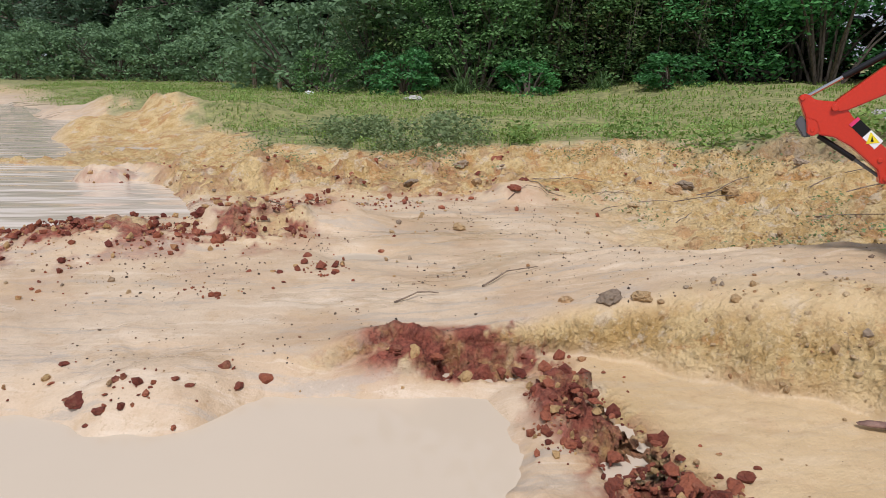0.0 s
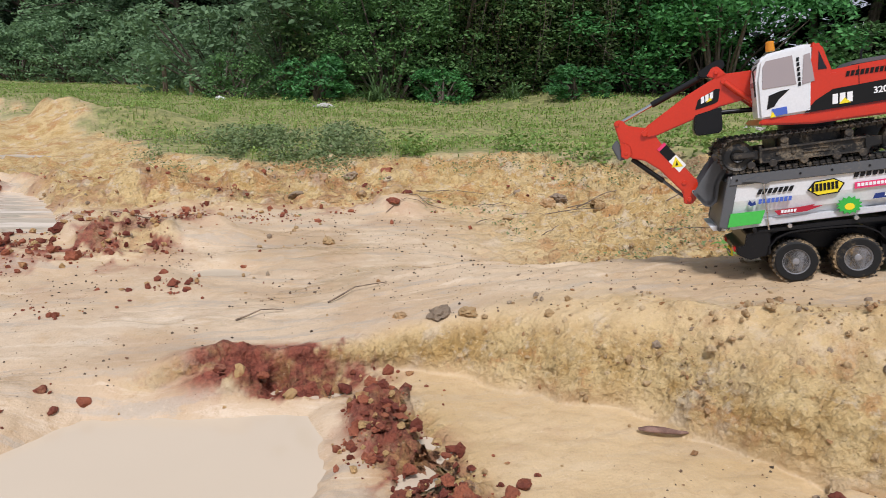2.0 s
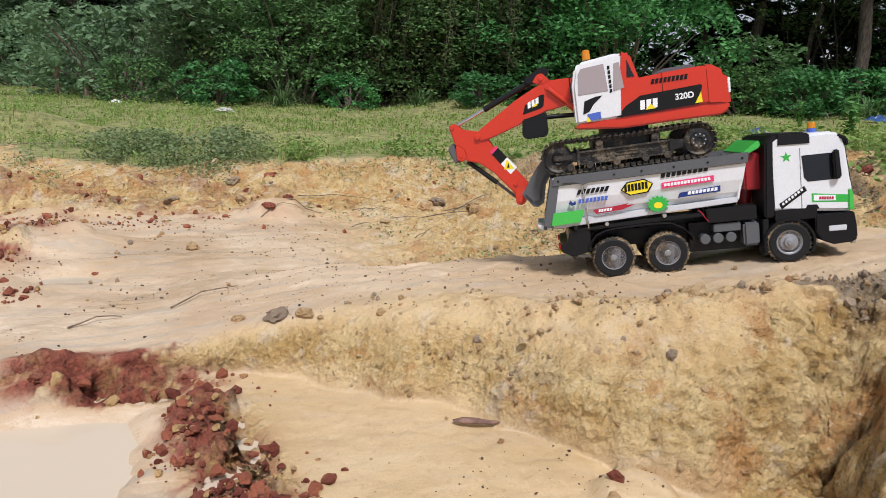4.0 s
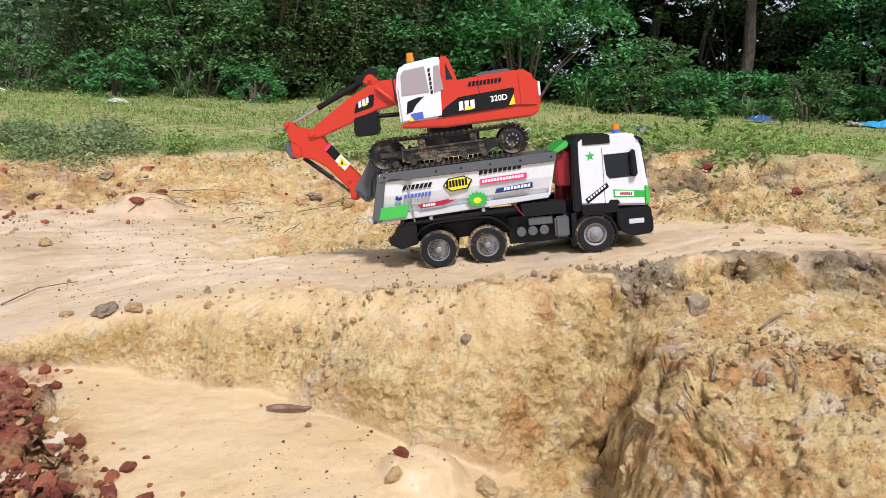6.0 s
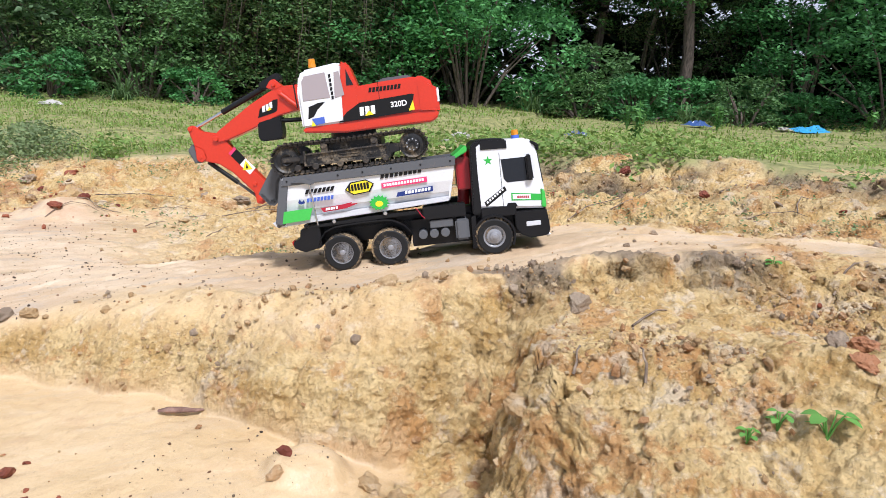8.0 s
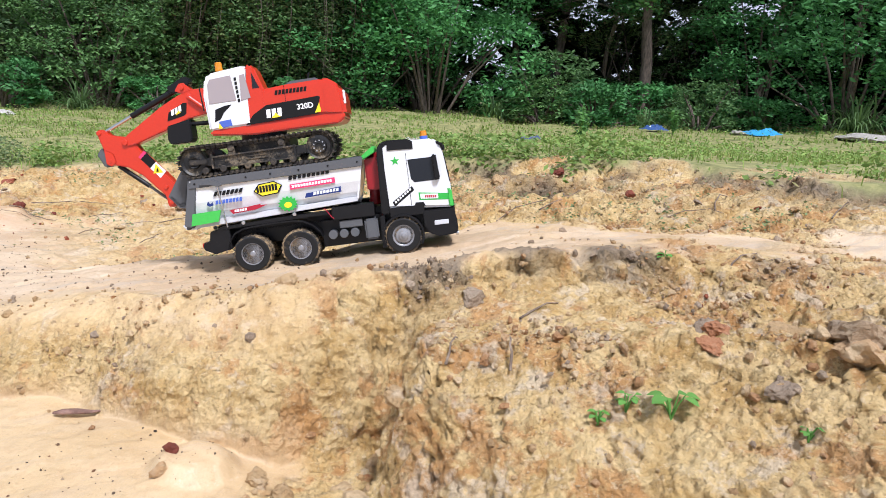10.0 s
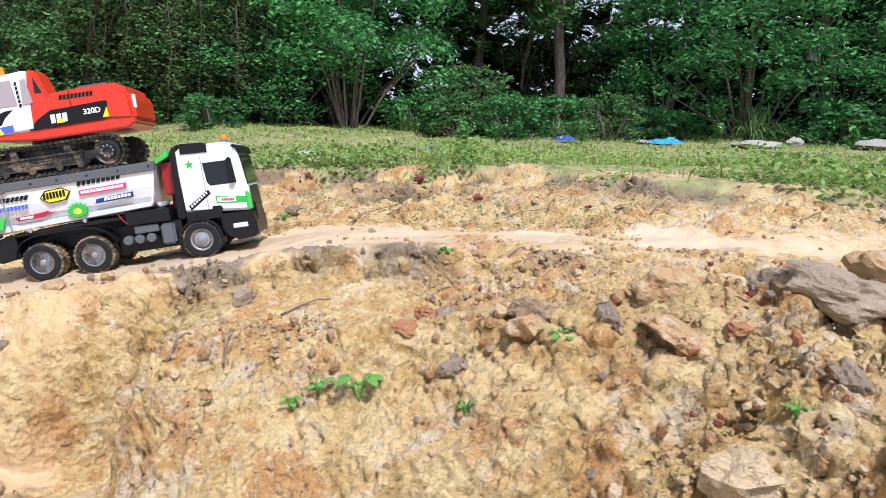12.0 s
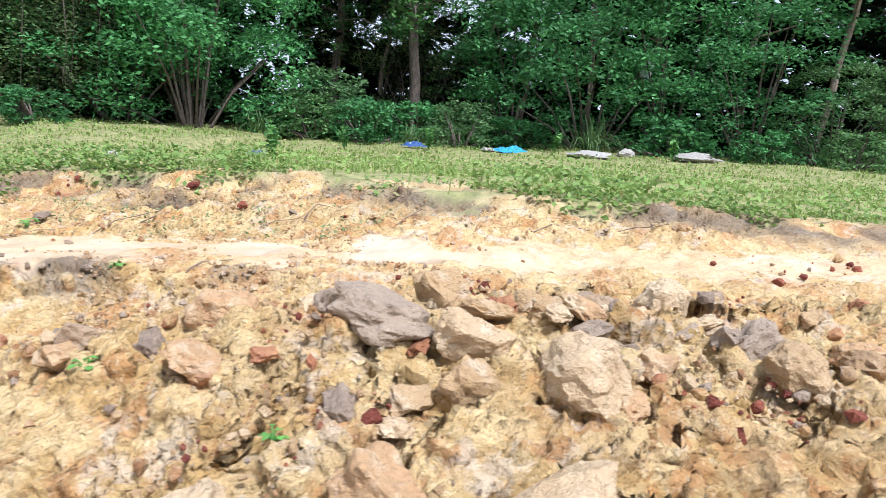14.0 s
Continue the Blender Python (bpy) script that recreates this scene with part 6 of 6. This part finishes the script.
def scatter_crumbs():
    rng = np.random.RandomState(23)
    n = 170000
    x, y = rng.uniform(-1.6, 3.2, n), rng.uniform(-.45, 3.2, n)
    x[:80000], y[:80000] = rng.uniform(.1, 2.2, 80000), rng.uniform(-.4, 1.25, 80000)
    h, rough, red, grass, wet, dark, *_ = zones(x, y)
    near = np.clip(1.5 - np.hypot(x - 1, y - .3) * .4, .25, 1)
    dry = h > PUDDLE + .004
    size = .003 + .014 * rng.uniform(0, 1, n) ** 4.5
    lot = rng.rand(n)
    patch = np.clip(.5 + fbm(x, y, .18, 3, 120), .05, 1.3)
    heap = np.exp(-((x + .46) / .16) ** 2 - ((y - .97) / .06) ** 2) + np.exp(-((x - .23) / .07) ** 2 - ((y - .85) / .12) ** 2) + .9 * np.exp(-((x + .75) / .4) ** 2 - ((y - 1.95) / .16) ** 2)
    heap = heap + .7 * np.exp(-((x + .5) / .13) ** 2 - ((y - 1.4) / .04) ** 2) + .7 * np.exp(-((x + .27) / .12) ** 2 - ((y - 1.55) / .04) ** 2) + .6 * np.exp(-((x + .3) / .5) ** 2 - ((y - 2.35) / .12) ** 2)
    reds = dry & (lot < red * .9 * patch + .8 * heap * ss(-.1, .4, fbm(x, y, .08, 3, 130)))
    size = np.where(reds, size * 1.5, size)
    clay = dry & ~reds & (lot < (.2 * rough + .003 + .03 * ss(.6, .0, x) * ss(1.2, 1.5, y)) * patch * near) & (grass < .5)
    grey = dry & ~reds & ~clay & (lot > 1 - (.015 * rough + .45 * dark + .006) * patch) & (grass < .5)
    for name, label, m, mat in (("red_crumbs", "small red clay crumbs", reds, CLOD_RED), ("clay_crumbs", "small yellow clay crumbs", clay, CRUMB), ("soil_crumbs", "small grey-brown soil crumbs", grey, CLOD_GREY)):
        crumbs(name, label, rng, x[m], y[m], h[m], size[m], mat)


def scatter_debris():
    """Dark bits of leaf and root washed over the silt."""
    rng = np.random.RandomState(29)
    n = 34000
    x, y = rng.uniform(-1.2, 2.6, n), rng.uniform(.4, 2.4, n)
    h, rough, red, grass, wet, dark, *_ = zones(x, y)
    patch = ss(-.1, .7, fbm(x, y, .3, 4, 160)) + .8 * np.exp(-((x + .35) / .35) ** 2 - ((y - 1.12) / .12) ** 2)
    m = (rough < .3) & (grass < .1) & (h > LAKE + .002) & (rng.rand(n) < .3 * patch)
    size = .0022 + .005 * rng.uniform(0, 1, n) ** 3
    crumbs("debris", "dark bits of leaf and root washed over the silt", rng, x[m], y[m], h[m] - size[m] * .1, size[m], DEBRIS)


DEBRIS = clod_material("dark_debris", (.07, .05, .035), (.2, .14, .09), (.25, .13, .07), (.2, .15, .1))
scatter_lumps()
scatter_crumbs()
scatter_debris()


# ---- small plants, litter and far details ----
def small_thing(name, label, category, verts, faces, material, smooth=False, group=""):
    return tagged(new(name, mesh_from(name, verts, faces, material, smooth)), label, category, group)


def seedling(x, y, size, seed):
    """A rosette of broad rounded leaves on short stalks."""
    rng = np.random.RandomState(seed)
    base = tagged(new("seedling"), "small bright green broad-leaved seedling in bare clay", "plant", "seedlings")
    z = height(x, y)
    base.matrix_basis = pose(x, y, z)
    for k in range(7):
        a = k * 2.4 + rng.uniform(-.3, .3)
        r = size * rng.uniform(.35, .75)
        lift = size * rng.uniform(.4, 1.1)
        out, side = np.array((math.cos(a), math.sin(a), .0)), np.array((-math.sin(a), math.cos(a), 0))
        ln, wd = size * rng.uniform(.45, .7), size * rng.uniform(.2, .3)
        rows = []
        for i, (u, w) in enumerate(((0, .1), (.25, .8), (.55, 1), (.8, .7), (1, .05))):
            c = out * (r + ln * u - ln * .3) + np.array((0, 0, lift + .1 * ln * math.sin(u * 3) - .25 * ln * u * u))
            rows += [c - side * wd * w, c + np.array((0, 0, -.12 * wd * w)), c + side * wd * w]
        f = [(3 * i + j, 3 * i + j + 1, 3 * i + j + 4, 3 * i + j + 3) for i in range(4) for j in range(2)]
        leaf = new("leaf", mesh_from("leaf", rows, f, SEED_LEAF, True))
        leaf.parent = base
        v, f = tube([(0, 0, -.004), out * r * .35 + np.array((0, 0, lift * .6)), out * (r - ln * .3) + np.array((0, 0, lift))], (.0012, .001, .0008), 5)
        stalk = new("stalk", mesh_from("stalk", v, f, SEED_LEAF, True))
        stalk.parent = base
    return base


SEED_LEAF = leaf_material("seedling_leaf", (.09, .26, .05), (.22, .48, .10))
for i, (x, y, s) in enumerate(((1.283, .217, .03), (1.215, .262, .016), (1.245, .25, .019), (1.46, .07, .016), (1.57, -.135, .014), (1.36, .1, .014), (1.62, .62, .02), (1.12, 1.62, .05), (1.62, 1.72, .035))):
    seedling(x, y, s, 40 + i)


def tall_weed(x, y, tall, seed):
    rng = np.random.RandomState(seed)
    base = tagged(new("weed"), "upright leafy green weed on the grass", "plant", "tall weeds")
    base.matrix_basis = pose(x, y, height(x, y))
    pieces, pts = [], []
    for k in range(4):
        a, lean = rng.uniform(0, 6.3), rng.uniform(.05, .3)
        tip = np.array((math.cos(a) * lean, math.sin(a) * lean, rng.uniform(.7, 1))) * tall
        pieces.append(tube([(0, 0, -.01), tip * .5 + (0, 0, .05 * tall), tip], (.005, .004, .0015), 5))
        for u in np.linspace(.25, 1, 16):
            pts.append(tip * u + rng.normal(0, .05, 3) * tall)
    v, f = join(pieces)
    st = new("stem", mesh_from("stem", v, f, SEED_LEAF, True))
    st.parent = base
    v, f = leaf_cloud(rng, np.array(pts), tall * .26, .4)
    lf = new("foliage", mesh_from("foliage", v, f, LEAF_BRIGHT))
    lf.parent = base


for i, (x, y, t) in enumerate(((2.82, 2.58, .24), (5.0, 5.6, .24), (5.8, 5.2, .26), (6.9, 4.4, .26), (7.6, 3.4, .3))):
    tall_weed(x, y, t, 60 + i)

# a strip of dead bark on the silt, twigs, stones and rubbish
DEAD = bark_material("dead_bark", (.14, .075, .055), (.33, .20, .15))
DRY = bark_material("dry_twig", (.12, .085, .06), (.34, .26, .18))
STONE = clod_material("pale_stone", (.36, .33, .28), (.55, .52, .47), (.45, .42, .36), (.62, .6, .55))
v, f = tube([(.585, .868, -.064), (.6, .864, -.061), (.62, .858, -.060), (.642, .852, -.062), (.668, .852, -.064)], (.003, .008, .008, .005, .0015), 7)
v[:, 2] = -.064 + (v[:, 2] + .064) * .5
small_thing("bark_strip", "curled strip of brown bark lying on the silt", "bark", v, f, DEAD, True)
rng = np.random.RandomState(77)


def twig(x, y, length, turn, thick=.0022):
    pts = []
    for u in np.linspace(0, 1, 5):
        px, py = x + length * (u - .5) * math.cos(turn) + rng.normal(0, .03) * length, y + length * (u - .5) * math.sin(turn) + rng.normal(0, .03) * length
        pts.append((px, py, height(px, py) + .003 + .008 * math.sin(u * 3.1)))
    v, f = tube(pts, thick * np.linspace(1, .5, 5), 5)
    small_thing("twig", "thin dry brown twig lying on the ground", "twig", v, f, DRY, True, "twigs")


for x, y, ln, turn in ((-.6, 2.08, .3, .1), (-.45, 2.1, .2, .5), (.15, 1.42, .16, .6), (-.05, 1.33, .1, .5), (1.9, 1.52, .3, .05), (2.0, 1.5, .22, .3), (1.35, .6, .12, .4), (2.75, .55, .2, -.4), (2.9, .45, .22, -.2), (1.3, 2.2, .25, .2), (.5, 2.7, .3, .1),
                       (1.12, .47, .06, .9), (1.17, .4, .05, 1.2), (2.3, 1.15, .16, .5), (.9, 2.3, .2, -.3), (1.75, .56, .14, .3), (-1.1, 4.25, .4, .1)):
    twig(x, y, ln, turn)


for k in range(16):
    bx = rng.uniform(.3, 2.6)
    by = np.interp(bx, [.3, .6, 1.2, 1.8, 2.3, 2.6], [2.7, 2.45, 2.05, 1.8, 1.25, .9]) + rng.normal(0, .2)
    twig(bx, by, rng.uniform(.08, .22), rng.uniform(-.8, .8), rng.uniform(.0012, .0026))


def stone(x, y, size, squash, label):
    ob = tagged(new("stone", lump_mesh("stone", int(size * 1000) + int(x * 10), STONE, .7, .5)), label, "stone", "pale stones on the grass")
    ob.matrix_basis = pose(x, y, height(x, y) + size * squash * .2, 0, 0, x * 90) @ Matrix.Diagonal((size, size * .7, size * squash, 1))


for x, y, s, q in ((2.3, 3.62, .17, .5), (7.75, 4.1, .22, .9), (6.9, 3.9, .6, .25), (8.0, 3.4, .7, .22), (6.4, 4.9, .25, .4), (2.0, 3.1, .1, .4), (-.3, 6.6, .2, .4)):
    stone(x, y, s, q, "pale weathered stone half sunk in the grass")


def crumpled(name, label, x, y, z, wide, deep, tall, colour, seed):
    """A crumpled sheet of plastic."""
    r = np.random.RandomState(seed)
    n = 18
    gx, gy = np.meshgrid(np.linspace(-.5, .5, n), np.linspace(-.5, .5, n))
    h = np.clip(np.cos(gx * 2.8) * np.cos(gy * 2.8), 0, 1) * (.5 + .7 * np.abs(fbm(gx + seed, gy, .22, 3, seed))) * tall
    v = np.stack([x + gx.ravel() * wide + r.normal(0, .01, n * n) * wide, y + gy.ravel() * deep, z + h.ravel()], -1)
    i = np.arange(n * n).reshape(n, n)
    f = np.stack([i[:-1, :-1], i[:-1, 1:], i[1:, 1:], i[1:, :-1]], -1).reshape(-1, 4)
    mat = Nodes(name + "_film")
    col = mat.mix(mat.noise(.06, 4), colour, tuple(min(1, c * 1.3 + .03) for c in colour))
    return small_thing(name, label, "litter", v, f, mat.done(Base_Color=col, Roughness=.3), False, "litter at the wood's edge")


crumpled("plastic_sheet", "crumpled bright blue plastic sheet at the wood's edge", 6.67, 4.84, height(6.67, 4.84), .55, .35, .07, (.04, .27, .52), 3)
crumpled("plastic_sheet", "small crumpled blue plastic scrap in the weeds", 5.9, 5.6, height(5.9, 5.6) + .02, .3, .2, .06, (.03, .07, .2), 4)
crumpled("plastic_scrap", "dark blue plastic scrap on the grass", 3.3, 3.9, height(3.3, 3.9), .22, .14, .06, (.04, .06, .14), 5)
crumpled("plastic_scrap", "pale plastic scrap on the grass", -1.6, 8.2, height(-1.6, 8.2), .14, .12, .05, (.6, .6, .6), 6)
bag = crumpled("plastic_bag", "torn pale plastic bag caught in the branches", 0, 0, 0, .13, .2, .05, (.42, .45, .48), 7)
bag.matrix_basis = pose(8.72, 4.65, 1.3, 90, 10, -50)


def post(x, y, tall, lean):
    v, f = tube([(x, y, height(x, y) - .05), (x + lean * .5, y, height(x, y) + tall * .5), (x + lean, y, height(x, y) + tall)], (.035, .033, .03), 8)
    small_thing("fence_post", "weathered wooden fence post in the meadow", "post", v, f, DRY, True, "fence posts")


for x, y, t, l in ((-2.75, 10.1, .38, .0), (-2.35, 9.9, .33, .02), (-1.9, 9.4, .36, -.01)):
    post(x, y, t, l)
